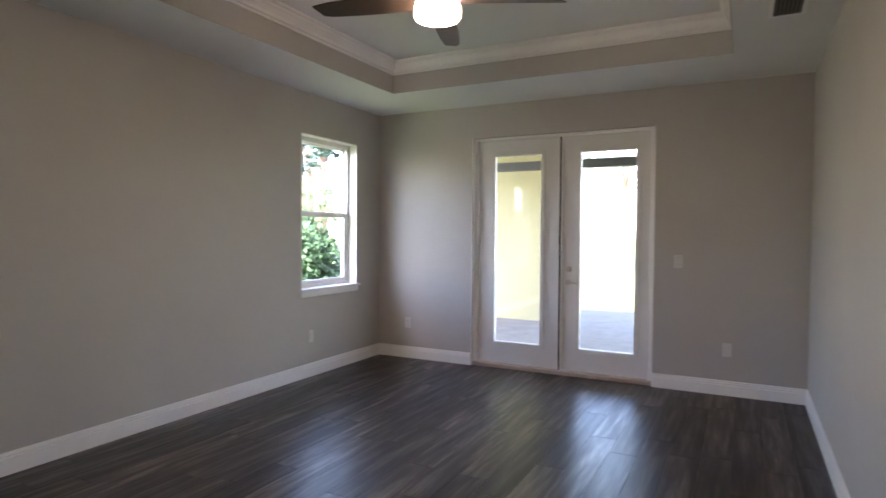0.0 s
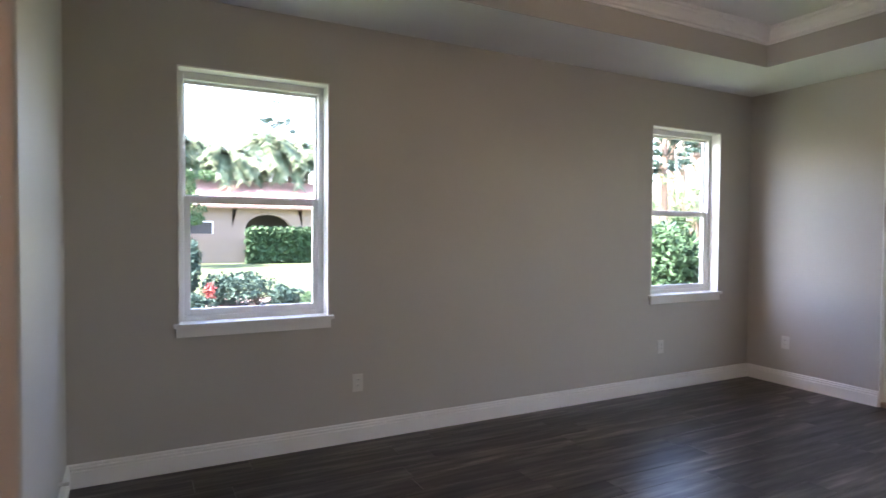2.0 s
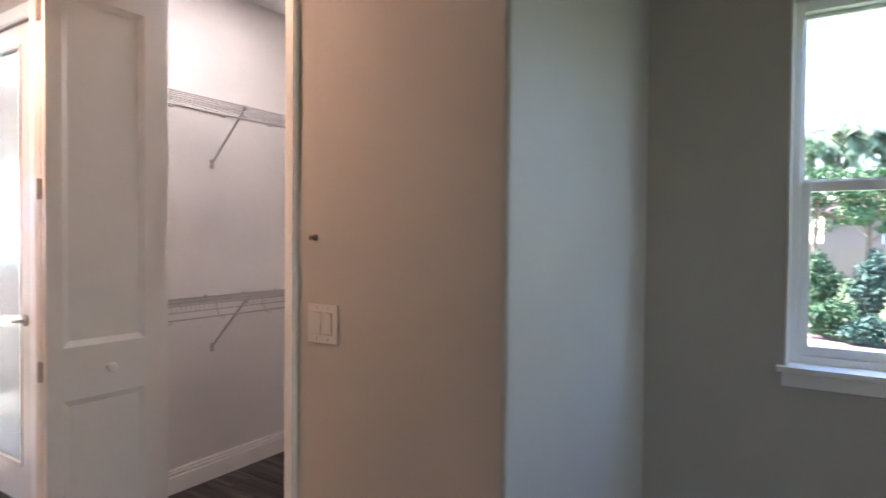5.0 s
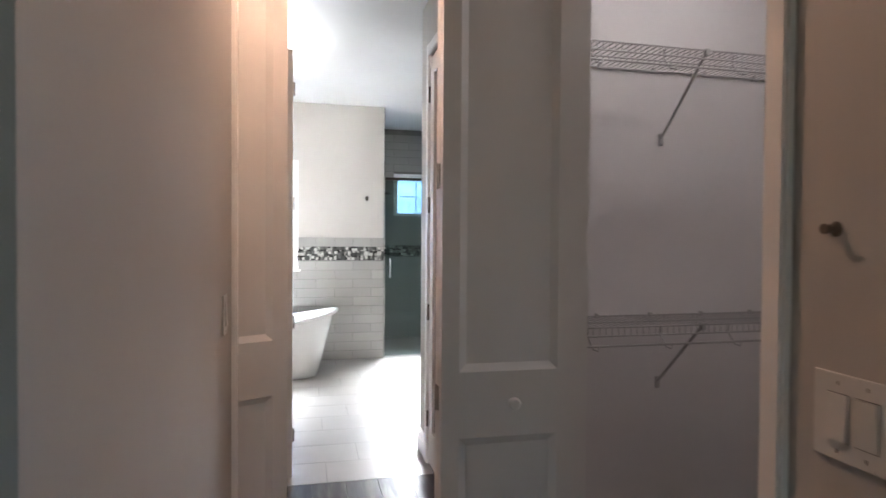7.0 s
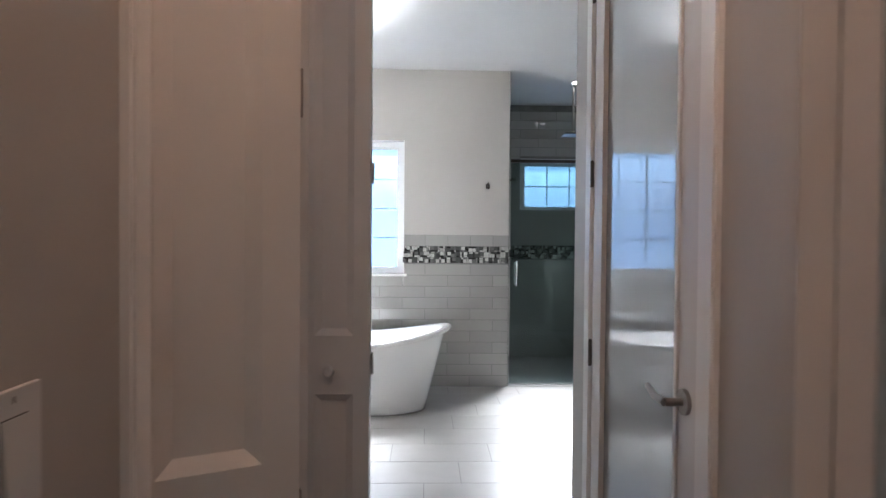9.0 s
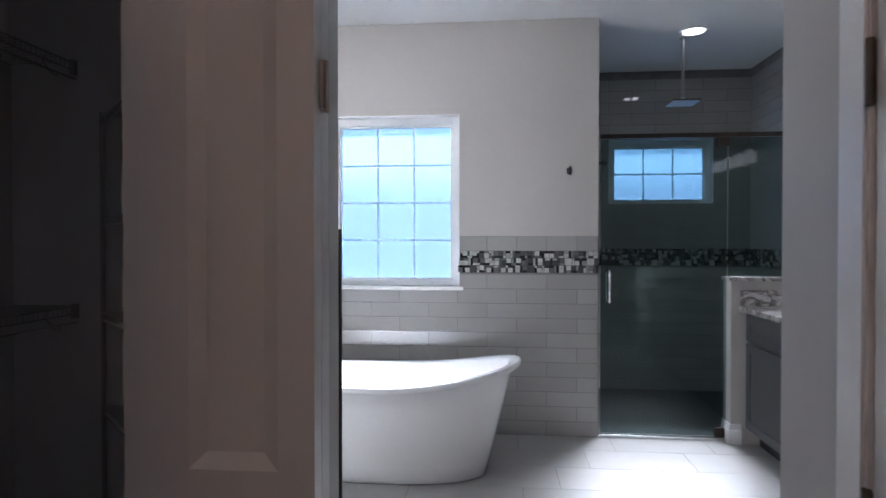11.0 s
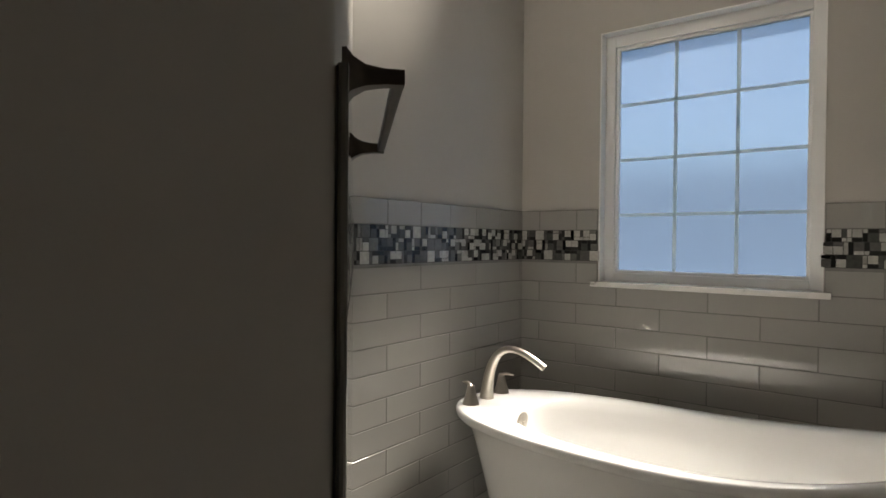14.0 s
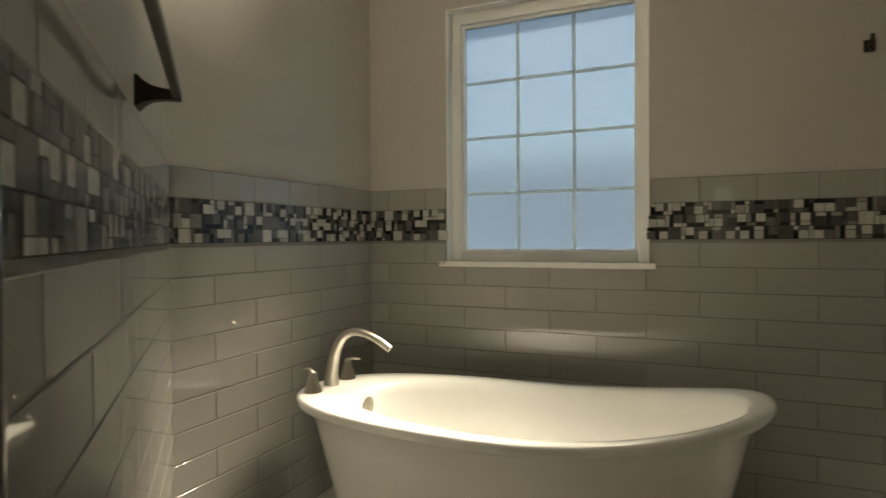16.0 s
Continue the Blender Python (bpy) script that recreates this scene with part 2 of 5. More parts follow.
M_PALM = make_leaf("palm_leaf", (0.05, 0.085, 0.05), (0.09, 0.13, 0.075), (0.20, 0.22, 0.13))
M_RED = make_leaf("red_leaf", (0.20, 0.03, 0.04), (0.30, 0.06, 0.06), (0.12, 0.08, 0.04))


# ---- building helpers ----
def mesh_of(name, bm, material):
    me = bpy.data.meshes.new(name)
    bmesh.ops.recalc_face_normals(bm, faces=bm.faces)
    bm.to_mesh(me)
    bm.free()
    me.materials.append(material)
    return me


def smooth(ob, degrees=40):
    ob.data.shade_smooth()
    ob.data.set_sharp_from_angle(angle=radians(degrees))
    return ob


def part(name, bm, material, parent, label=""):
    ob = new(name, mesh_of(name, bm, material))
    ob.parent = parent
    return tagged(ob, label)


def thing(name, place, label, category, group="", turn=0.0):
    ob = new(name)
    ob.empty_display_size = 0.1
    ob.matrix_world = pose(*place, 0, 0, turn)
    return tagged(ob, label, category, group)


def structure(name, bm, material, label="", category=""):
    return tagged(new(name, mesh_of(name, bm, material)), label, category, kind="structure")


def box(bm, x0, x1, y0, y1, z0, z1, bevel=0.0):
    r = bmesh.ops.create_cube(bm, size=1.0, matrix=Matrix.LocRotScale(((x0 + x1) / 2, (y0 + y1) / 2, (z0 + z1) / 2), None, (abs(x1 - x0), abs(y1 - y0), abs(z1 - z0))))
    if bevel:
        edges = list({e for v in r["verts"] for e in v.link_edges})
        bmesh.ops.bevel(bm, geom=edges, offset=bevel, segments=2, affect="EDGES", profile=0.6)
    return bm


def boxed(*a, **k):
    return box(bmesh.new(), *a, **k)


def rounded(points, radii, n=5):
    """A closed outline with some corners rounded off."""
    out = []
    for i, p in enumerate(points):
        r = radii[i]
        if r <= 0:
            out.append(tuple(p))
            continue
        p, a, b = Vector(p), Vector(points[i - 1]), Vector(points[(i + 1) % len(points)])
        u, w = (a - p).normalized(), (b - p).normalized()
        s, e = p + u * r, p + w * r
        for k in range(n + 1):
            q = k / n
            out.append(tuple(s * (1 - q) ** 2 + p * 2 * q * (1 - q) + e * q * q))
    return out


def prism(bm, outline, z0, z1):
    lo = [bm.verts.new((x, y, z0)) for x, y in outline]
    hi = [bm.verts.new((x, y, z1)) for x, y in outline]
    bm.faces.new(lo)
    bm.faces.new(hi)
    for i in range(len(lo)):
        j = (i + 1) % len(lo)
        bm.faces.new((lo[i], lo[j], hi[j], hi[i]))
    return bm


def tube(bm, points, radius, n=10, close=True):
    """A round bar along a line of points; radius may be a list."""
    pts = [Vector(p) for p in points]
    rad = radius if isinstance(radius, (list, tuple)) else [radius] * len(pts)
    rings = []
    side = None
    for i, p in enumerate(pts):
        d = (pts[min(i + 1, len(pts) - 1)] - pts[max(i - 1, 0)]).normalized()
        if side is None:
            side = d.cross(Vector((0, 0, 1)) if abs(d.z) < 0.9 else Vector((1, 0, 0))).normalized()
        else:
            side = (side - d * side.dot(d)).normalized()
        up = d.cross(side)
        rings.append([bm.verts.new(p + (side * math.cos(2 * math.pi * k / n) + up * math.sin(2 * math.pi * k / n)) * rad[i]) for k in range(n)])
    for a, b in zip(rings, rings[1:]):
        for k in range(n):
            bm.faces.new((a[k], a[(k + 1) % n], b[(k + 1) % n], b[k]))
    if close:
        bm.faces.new(rings[0])
        bm.faces.new(rings[-1])
    return bm


def lathe(bm, profile, n=24, centre=(0, 0, 0)):
    """Turns (radius, z) pairs round the upright through centre."""
    cx, cy, cz = centre
    rings = [[bm.verts.new((cx + max(r, 1e-4) * math.cos(2 * math.pi * k / n), cy + max(r, 1e-4) * math.sin(2 * math.pi * k / n), cz + z)) for k in range(n)] for r, z in profile]
    for a, b in zip(rings, rings[1:]):
        for k in range(n):
            bm.faces.new((a[k], a[(k + 1) % n], b[(k + 1) % n], b[k]))
    bm.faces.new(rings[0])
    bm.faces.new(rings[-1])
    return bm


def pierced(bm, axis, f0, f1, a0, a1, z0, z1, holes=()):
    """A wall along x or y from a0 to a1, between the faces f0 and f1, with openings (a0, a1, z0, z1)."""
    cuts = sorted({a0, a1, *(h[0] for h in holes), *(h[1] for h in holes)})
    for p, q in zip(cuts, cuts[1:]):
        spans, z = [], z0
        for h in sorted((h for h in holes if h[0] <= p + 1e-6 and h[1] >= q - 1e-6), key=lambda h: h[2]):
            if h[2] > z:
                spans.append((z, h[2]))
            z = h[3]
        if z < z1:
            spans.append((z, z1))
        for lo, hi in spans:
            if axis == "x":
                box(bm, p, q, f0, f1, lo, hi)
            else:
                box(bm, f0, f1, p, q, lo, hi)
    return bm


# ---- plan ----
XL, XR, YD, YB = -3.794, 0.53, 6.013, -0.35      # bedroom: window wall, right wall, french door wall, back wall
CEIL, TOP = 2.80, 3.30
YRET, XP = 0.20, -2.372                          # wall stub beside the closet
XH2, YC = -2.345, -3.53                           # hall wall beyond the closet, and its corner
XHL = -1.37                                      # hall's other wall
YBD = -3.25                                      # end of the hall
XB, DIAG0, DIAG1, XE = -1.335, (-1.335, -4.055), (-0.20, -5.17), -0.20
YW, XS0, XS1, YS = -6.40, -2.475, -4.00, -7.73   # bathroom window wall, shower sides, shower back
W1, W2 = (0.765, 1.679), (4.640, 5.554)
WZ = (0.872, 2.400)
BW, BZ = (-1.535, -0.622), (1.015, 2.20)
SW, SZ = (-3.685, -2.780), (1.647, 2.233)

# outer walls
structure("wall_west", pierced(bmesh.new(), "y", XL - 0.2, XL, YW - 0.2 + 3.2, YD + 0.2, -0.1, TOP, [(*W1, *WZ), (*W2, *WZ)]), M_WALL, "greige painted wall with two windows", "wall")
structure("wall_north", pierced(bmesh.new(), "x", YD, YD + 0.2, XL, XR + 0.2, -0.1, TOP, [(-2.602, -0.722, -0.1, 2.455)]), M_WALL, "greige painted wall round the french doors", "wall")
structure("wall_east", boxed(XR, XR + 0.2, YB - 0.12, YD, -0.1, TOP), M_WALL, "plain greige painted wall", "wall")
structure("wall_back", boxed(XHL + 0.115, XR, YB - 0.12, YB, -0.1, TOP), M_WALL, "plain greige painted wall", "wall")
# stub wall and closet front
_pts = [(XL, YRET), (XP, YRET), (XP, -0.62), (XP - 0.115, -0.62), (XP - 0.115, YRET - 0.115), (XL, YRET - 0.115)]
smooth(structure("wall_stub", prism(bmesh.new(), rounded(_pts, [0, 0.02, 0, 0, 0, 0]), -0.1, CEIL), M_WALL, "greige wall with a rounded corner", "wall"), 30)
_bm = boxed(XP - 0.115, XP, -0.62, -1.58, 2.45, CEIL)
pierced(_bm, "y", XH2 - 0.115, XH2, YC, -1.58, -0.1, 2.83, [(-3.245, -2.405, -0.1, 2.46)])
structure("wall_hall_west", _bm, M_WALL, "greige hall wall beside the closet opening", "wall")
structure("wall_closet_end", boxed(XL, XP - 0.115, -2.145, -2.03, -0.1, CEIL), M_WHITE_WALL, "white painted closet wall", "wall")
_bm = boxed(XP - 0.125, XP - 0.115, -2.03, -1.58, -0.1, CEIL)
box(_bm, XP - 0.125, XP - 0.115, -0.62, YRET - 0.115, -0.1, CEIL)
box(_bm, XL, XL + 0.01, -2.03, YRET - 0.115, -0.1, CEIL)
box(_bm, XL + 0.01, XP - 0.125, YRET - 0.125, YRET - 0.115, -0.1, CEIL)
structure("wall_closet_lining", _bm, M_WHITE_WALL, "white painted closet lining", "wall")
# hall wall with the walk-in closet's opening
structure("wall_hall_east", pierced(bmesh.new(), "y", XHL, XHL + 0.115, YBD, YB, -0.1, CEIL, [(-3.245, -1.90, -0.1, 2.45)]), M_WALL, "greige hall wall beside folding doors", "wall")
# walk-in closet
structure("wall_walk_in_east", boxed(0.30, 0.42, -4.84, YB - 0.12, -0.1, CEIL), M_WHITE_WALL, "white painted closet wall", "wall")
structure("wall_walk_in_south", boxed(-0.47, 0.30, -4.84, -4.72, -0.1, CEIL), M_WHITE_WALL, "white painted closet wall", "wall")
structure("wall_walk_in_north", boxed(XHL + 0.115, 0.30, YB - 0.13, YB - 0.12, -0.1, CEIL), M_WHITE_WALL, "white painted closet wall", "wall")
structure("wall_bath_north", boxed(XS1, XH2 - 0.115, YC, YC + 0.115, -0.1, 2.83), M_WALL, "plain greige bathroom wall", "wall")
structure("wall_toilet_room", boxed(XL, XL + 0.1, YC, -2.145, -0.1, CEIL), M_WALL, "plain greige wall", "wall")
# angled bathroom wall
_pts = [(XB, YBD), DIAG0, DIAG1, (XE, YW), (XE + 0.115, YW), (XE + 0.115, DIAG1[1] + 0.048), (XB + 0.115, DIAG0[1] + 0.048), (XB + 0.115, YBD)]
smooth(structure("wall_bath_angled", prism(bmesh.new(), rounded(_pts, [0, 0.012, 0, 0, 0, 0, 0, 0]), -0.1, 2.83), M_WALL, "greige bathroom wall with an angled stretch", "wall"), 25)
_bm = pierced(bmesh.new(), "x", YW - 0.2, YW, XS0, XE + 0.115, -0.1, TOP, [(*BW, *BZ)])
structure("wall_bath_window", _bm, M_WALL, "greige bathroom wall with a frosted window", "wall")
structure("wall_shower_side", boxed(XS0, XS0 + 0.2, YS - 0.2, YW - 0.2, -0.1, TOP), M_WALL, "shower side wall", "wall")
structure("wall_shower_back", pierced(bmesh.new(), "x", YS - 0.2, YS, XS1 - 0.2, XS0, -0.1, TOP, [(*SW, *SZ)]), M_WALL, "shower back wall with a small window", "wall")
structure("wall_bath_west", boxed(XS1 - 0.2, XS1, YS, YC + 0.115, -0.1, TOP), M_WALL, "greige bathroom wall behind the vanity", "wall")
structure("wall_shower_half", boxed(XS1, -3.315, YW - 0.06, YW + 0.06, 0, 1.065), M_WALL, "half wall between shower and vanity", "wall")

# ceilings
TX0, TX1, TY0, TY1, TZ = -3.067, -0.07, 1.0, 5.14, 3.10
_bm = bmesh.new()
box(_bm, XL, TX0 - 0.006, YRET, YD, CEIL, CEIL + 0.06)
box(_bm, TX1 + 0.006, XR, YB, YD, CEIL, CEIL + 0.06)
box(_bm, TX0 - 0.006, TX1 + 0.006, TY1 + 0.006, YD, CEIL, CEIL + 0.06)
box(_bm, TX0 - 0.006, TX1 + 0.006, YB, TY0 - 0.006, CEIL, CEIL + 0.06)
structure("ceiling_bedroom", _bm, M_CEIL, "white ceiling soffit round a raised tray", "ceiling")
_bm = bmesh.new()
box(_bm, TX0 - 0.006, TX0, TY0 - 0.006, TY1 + 0.006, CEIL, TZ)
box(_bm, TX1, TX1 + 0.006, TY0 - 0.006, TY1 + 0.006, CEIL, TZ)
box(_bm, TX0, TX1, TY1, TY1 + 0.006, CEIL, TZ)
box(_bm, TX0, TX1, TY0 - 0.006, TY0, CEIL, TZ)
structure("ceiling_tray_side", _bm, M_WALL, "greige upright sides of the ceiling tray", "ceiling")
structure("ceiling_tray", boxed(TX0 - 0.05, TX1 + 0.05, TY0 - 0.05, TY1 + 0.05, TZ, TZ + 0.08), M_CEIL, "raised white tray ceiling", "ceiling")
_bm = boxed(XP - 0.115, XHL + 0.115, YBD, YB, CEIL, CEIL + 0.06)
box(_bm, XL, XP, -2.145, YRET, CEIL, CEIL + 0.058)
box(_bm, XHL + 0.115, 0.42, -4.84, YB, CEIL, CEIL + 0.058)
box(_bm, XP, XHL + 0.115, YB, YRET, CEIL, CEIL + 0.06)
structure("ceiling_hall", _bm, M_CEIL, "white hall and closet ceiling", "ceiling")
_bm = boxed(XS1, XE + 0.115, YW, YBD, 2.83, 2.89)
box(_bm, XS1, XS0, YS, YW - 0.001, 2.83, 2.89)
structure("ceiling_bath", _bm, M_CEIL, "white bathroom ceiling", "ceiling")
_bm = boxed(XL - 0.6, XR + 0.6, YW - 0.45, YD + 0.25, TOP, TOP + 0.15)
box(_bm, XS1 - 0.5, XS0 + 0.45, YS - 0.45, YW - 0.45, TOP, TOP + 0.15)
structure("roof_slab", _bm, M_CEIL, "roof over the rooms", "roof")
structure("floor_slab", boxed(XL - 0.22, XR + 0.2, YS - 0.2, YD + 0.2, -0.16, -0.008), M_SUBFLOOR, "dark floor base under the planks", "floor")

# ---- mouldings ----
BASE = [(0, 0), (0.016, 0), (0.016, 0.088), (0.014, 0.092), (0.008, 0.094), (0.008, 0.099), (0.0135, 0.102), (0.0135, 0.110), (0.006, 0.113), (0.006, 0.117), (0.010, 0.120), (0.009, 0.127), (0.003, 0.133), (0, 0.133)]
CROWN = [(0, 2.975), (0.012, 2.975), (0.014, 2.99), (0.028, 2.998), (0.032, 3.02), (0.055, 3.055), (0.062, 3.06), (0.064, 3.075), (0.085, 3.085), (0.087, 3.099), (0, 3.099)]


def moulding(bm, path, profile, closed=False):
    """Sweeps (out, z) along a line of points with the room on its left."""
    n = len(path)
    rings = []
    for i, p in enumerate(path):
        p = Vector(p)
        prev = Vector(path[i - 1]) if (closed or i > 0) else None
        nxt = Vector(path[(i + 1) % n]) if (closed or i < n - 1) else None
        d0 = (p - prev).normalized() if prev is not None else (nxt - p).normalized()
        d1 = (nxt - p).normalized() if nxt is not None else d0
        n0, n1 = Vector((-d0.y, d0.x)), Vector((-d1.y, d1.x))
        m = (n0 + n1) / max(0.2, 1 + n0.dot(n1))
        rings.append([bm.verts.new((p.x + m.x * o, p.y + m.y * o, z)) for o, z in profile])
    pairs = list(zip(rings, rings[1:])) + ([(rings[-1], rings[0])] if closed else [])
    for a, b in pairs:
        for k in range(len(profile)):
            j = (k + 1) % len(profile)
            bm.faces.new((a[k], a[j], b[j], b[k]))
    if not closed:
        bm.faces.new(rings[0])
        bm.faces.new(rings[-1])
    return bm


for _p in ([(XHL, -1.832), (XHL, YB), (XR, YB), (XR, YD), (-0.722, YD)],
           [(-2.602, YD), (XL, YD), (XL, YRET), (XP, YRET), (XP, -0.555)],
           [(XP - 0.125, YRET - 0.125), (XL + 0.01, YRET - 0.125), (XL + 0.01, -2.03), (XP - 0.125, -2.03)],
           [(XHL + 0.115, -0.48), (XHL + 0.115, -1.85)][::-1],
           [(-0.5, -4.72), (0.30, -4.72), (0.30, YB - 0.13), (XHL + 0.115, YB - 0.13)],
           [(XB, DIAG0[1] + 0.02), (XB, YBD - 0.01)],
           [(XH2, -3.322), (XH2, YC), (-3.40, YC)]):
    structure("baseboard", moulding(bmesh.new(), _p, BASE), M_TRIM, "white stepped wooden baseboard", "baseboard")
structure("trim_crown", moulding(bmesh.new(), [(TX0, TY0), (TX1, TY0), (TX1, TY1), (TX0, TY1)], CROWN, True), M_TRIM, "white crown moulding in the ceiling tray", "crown moulding")


def casing(bm, along, face, out, a0, a1, top, width=0.057, thick=0.017):
    """Flat door casing round an opening in a wall along x or y; out is +1 or -1."""
    for lo, hi, z0, z1 in ((a0 - width, a0, 0, top + width), (a1, a1 + width, 0, top + width), (a0, a1, top, top + width)):
        for t0, t1, inset in ((0, thick * 0.7, 0.0), (thick * 0.7, thick, 0.007)):
            f0, f1 = face + out * t0, face + out * t1
            e0, e1 = (lo + inset, hi - inset) if hi - lo < 0.1 else (lo, hi)
            q0, q1 = (z0, z1) if hi - lo < 0.1 else (z0 + inset, z1 - inset)
            if along == "y":
                box(bm, f0, f1, e0, e1, q0, q1)
            else:
                box(bm, e0, e1, f0, f1, q0, q1)
    return bm


structure("trim_closet_casing", casing(bmesh.new(), "y", XP, 1, -1.58, -0.62, 2.45, 0.05), M_TRIM, "white painted door casing", "casing")
structure("trim_walk_in_casing", casing(bmesh.new(), "y", XHL, -1, -3.19, -1.90, 2.45, 0.05), M_TRIM, "white painted door casing", "casing")
structure("trim_toilet_casing", casing(bmesh.new(), "y", XH2, 1, -3.245, -2.405, 2.46, 0.075), M_TRIM, "white painted door casing", "casing")


# ---- bedroom windows ----
def bedroom_window(name, yc, label):
    w, h, top = 0.457, WZ[1] - WZ[0], 0.0
    win = tagged(new(name), label, "window", "bedroom windows", "structure")
    win.matrix_world = pose(XL, yc, WZ[0], 0, 0, 90)
    bm = bmesh.new()
    for a, b, lo, hi in ((-w, -w + 0.009, 0, h), (w - 0.009, w, 0, h), (-w + 0.009, w - 0.009, h - 0.009, h)):
        box(bm, a, b, -0.003, 0.1, lo, hi)
    part("reveal", bm, M_TRIM, win)
    bm = bmesh.new()
    for a, b, lo, hi in ((-w, -w + 0.042, 0, h), (w - 0.042, w, 0, h), (-w + 0.042, w - 0.042, h - 0.055, h), (-w + 0.042, w - 0.042, 0, 0.035)):
        box(bm, a, b, 0.1, 0.185, lo, hi, 0.004)
    part("window_frame", bm, M_VINYL, win)
    mid = 0.755
    bm = bmesh.new()
    i = w - 0.042
    for a, b, lo, hi in ((-i, -i + 0.012, mid, h - 0.055), (i - 0.012, i, mid, h - 0.055), (-i + 0.012, i - 0.012, h - 0.072, h - 0.055), (-i + 0.012, i - 0.012, mid - 0.02, mid + 0.022)):
        box(bm, a, b, 0.145, 0.172, lo, hi, 0.003)
    up = part("upper_sash", bm, M_VINYL, win)
    bm = bmesh.new()
    for a, b, lo, hi in ((-i, -i + 0.036, 0.035, mid + 0.012), (i - 0.036, i, 0.035, mid + 0.012), (-i + 0.036, i - 0.036, 0.035, 0.075), (-i + 0.036, i - 0.036, mid - 0.03, mid + 0.012)):
        box(bm, a, b, 0.112, 0.143, lo, hi, 0.003)
    low = part("lower_sash", bm, M_VINYL, win)
    for parent, lo, hi, d in ((up, mid, h - 0.06, 0.158), (low, 0.06, mid - 0.01, 0.128)):
        g = part("pane", boxed(-i + 0.01, i - 0.01, d, d + 0.004, lo, hi), M_PANE, parent)
        g.visible_shadow = False
    bm = boxed(-w - 0.028, w + 0.028, -0.034, 0.1, -0.019, 0.004, 0.003)
    part("window_sill", bm, M_TRIM, win)
    bm = boxed(-w - 0.01, w + 0.01, -0.016, 0.0, -0.078, -0.0195, 0.003)
    part("apron", bm, M_TRIM, win)
    return win


bedroom_window("window_1", (W1[0] + W1[1]) / 2, "white vinyl single-hung window with a painted sill")
bedroom_window("window_2", (W2[0] + W2[1]) / 2, "white vinyl single-hung window with a painted sill")


# ---- french doors ----
def french_leaf(name, x0, x1, g0, g1, lever):
    d = tagged(new(name), "white full-glass french door, closed" + (", with lever and deadbolt" if lever else ""), "door", "french doors", "structure")
    y0, y1 = YD + 0.075, YD + 0.12
    bm = pierced(bmesh.new(), "x", y0, y1, x0, x1, 0.045, 2.425, [(g0, g1, 0.275, 2.255)])
    part("door_slab", bm, M_DOOR, d)
    bm = bmesh.new()
    for a, b, lo, hi in ((g0 - 0.045, g0, 0.23, 2.30), (g1, g1 + 0.045, 0.23, 2.30), (g0, g1, 0.23, 0.275), (g0, g1, 2.255, 2.30)):
        box(bm, a, b, y0 - 0.012, y0, lo, hi, 0.005)
    part("glazing_frame", bm, M_DOOR, d)
    g = part("pane", boxed(g0, g1, y0 + 0.02, y0 + 0.026, 0.275, 2.255), M_PANE, d)
    g.visible_shadow = False
    if lever:
        x = x0 + 0.065
        bm = bmesh.new()
        tube(bm, [(x, y0, 0.945), (x, y0 - 0.012, 0.945)], 0.030, 20)
        tube(bm, [(x, y0 - 0.01, 0.945), (x, y0 - 0.05, 0.945)], 0.011, 12)
        tube(bm, [(x, y0 - 0.05, 0.945), (x + 0.04, y0 - 0.055, 0.946), (x + 0.11, y0 - 0.05, 0.938)], [0.011, 0.010, 0.007], 10)
        smooth(part("door_handle", bm, M_NICKEL, d, "brushed nickel lever handle"))
        bm = bmesh.new()
        tube(bm, [(x, y0, 1.08), (x, y0 - 0.022, 1.08)], [0.031, 0.026], 20)
        box(bm, x - 0.006, x + 0.006, y0 - 0.038, y0 - 0.02, 1.062, 1.098, 0.003)
        smooth(part("deadbolt", bm, M_NICKEL, d, "brushed nickel deadbolt turn"))
    return d


french_leaf("door_1", -2.545, -1.647, -2.362, -1.852, False)
french_leaf("door_2", -1.618, -0.778, -1.438, -0.905, True)
_bm = boxed(-2.602, -2.552, YD + 0.05, YD + 0.16, 0.0, 2.455)
box(_bm, -0.772, -0.722, YD + 0.05, YD + 0.16, 0.0, 2.455)
box(_bm, -2.552, -0.772, YD + 0.05, YD + 0.16, 2.43, 2.455)
box(_bm, -1.662, -1.612, YD + 0.055, YD + 0.078, 0.045, 2.425, 0.004)
box(_bm, -2.6, -2.594, YD - 0.002, YD + 0.05, 0, 2.455)
box(_bm, -0.73, -0.724, YD - 0.002, YD + 0.05, 0, 2.455)
structure("trim_french_frame", _bm, M_TRIM, "white french door frame and astragal", "door frame")
# dark strip stands in for the shaded slit and the astragal's shadow side
structure("astragal_shade", boxed(-1.651, -1.633, YD + 0.050, YD + 0.0548, 0.045, 2.42), M_DARK, "dark strip painted as the astragal's shaded side between the french doors", "weather strip")
structure("threshold", boxed(-2.594, -0.73, YD + 0.01, YD + 0.2, 0.0, 0.04, 0.006), mottled("threshold_wood", (0.45, 0.36, 0.30), 0.5, 0.1, 8.0), "pale wooden threshold under the french doors", "threshold")


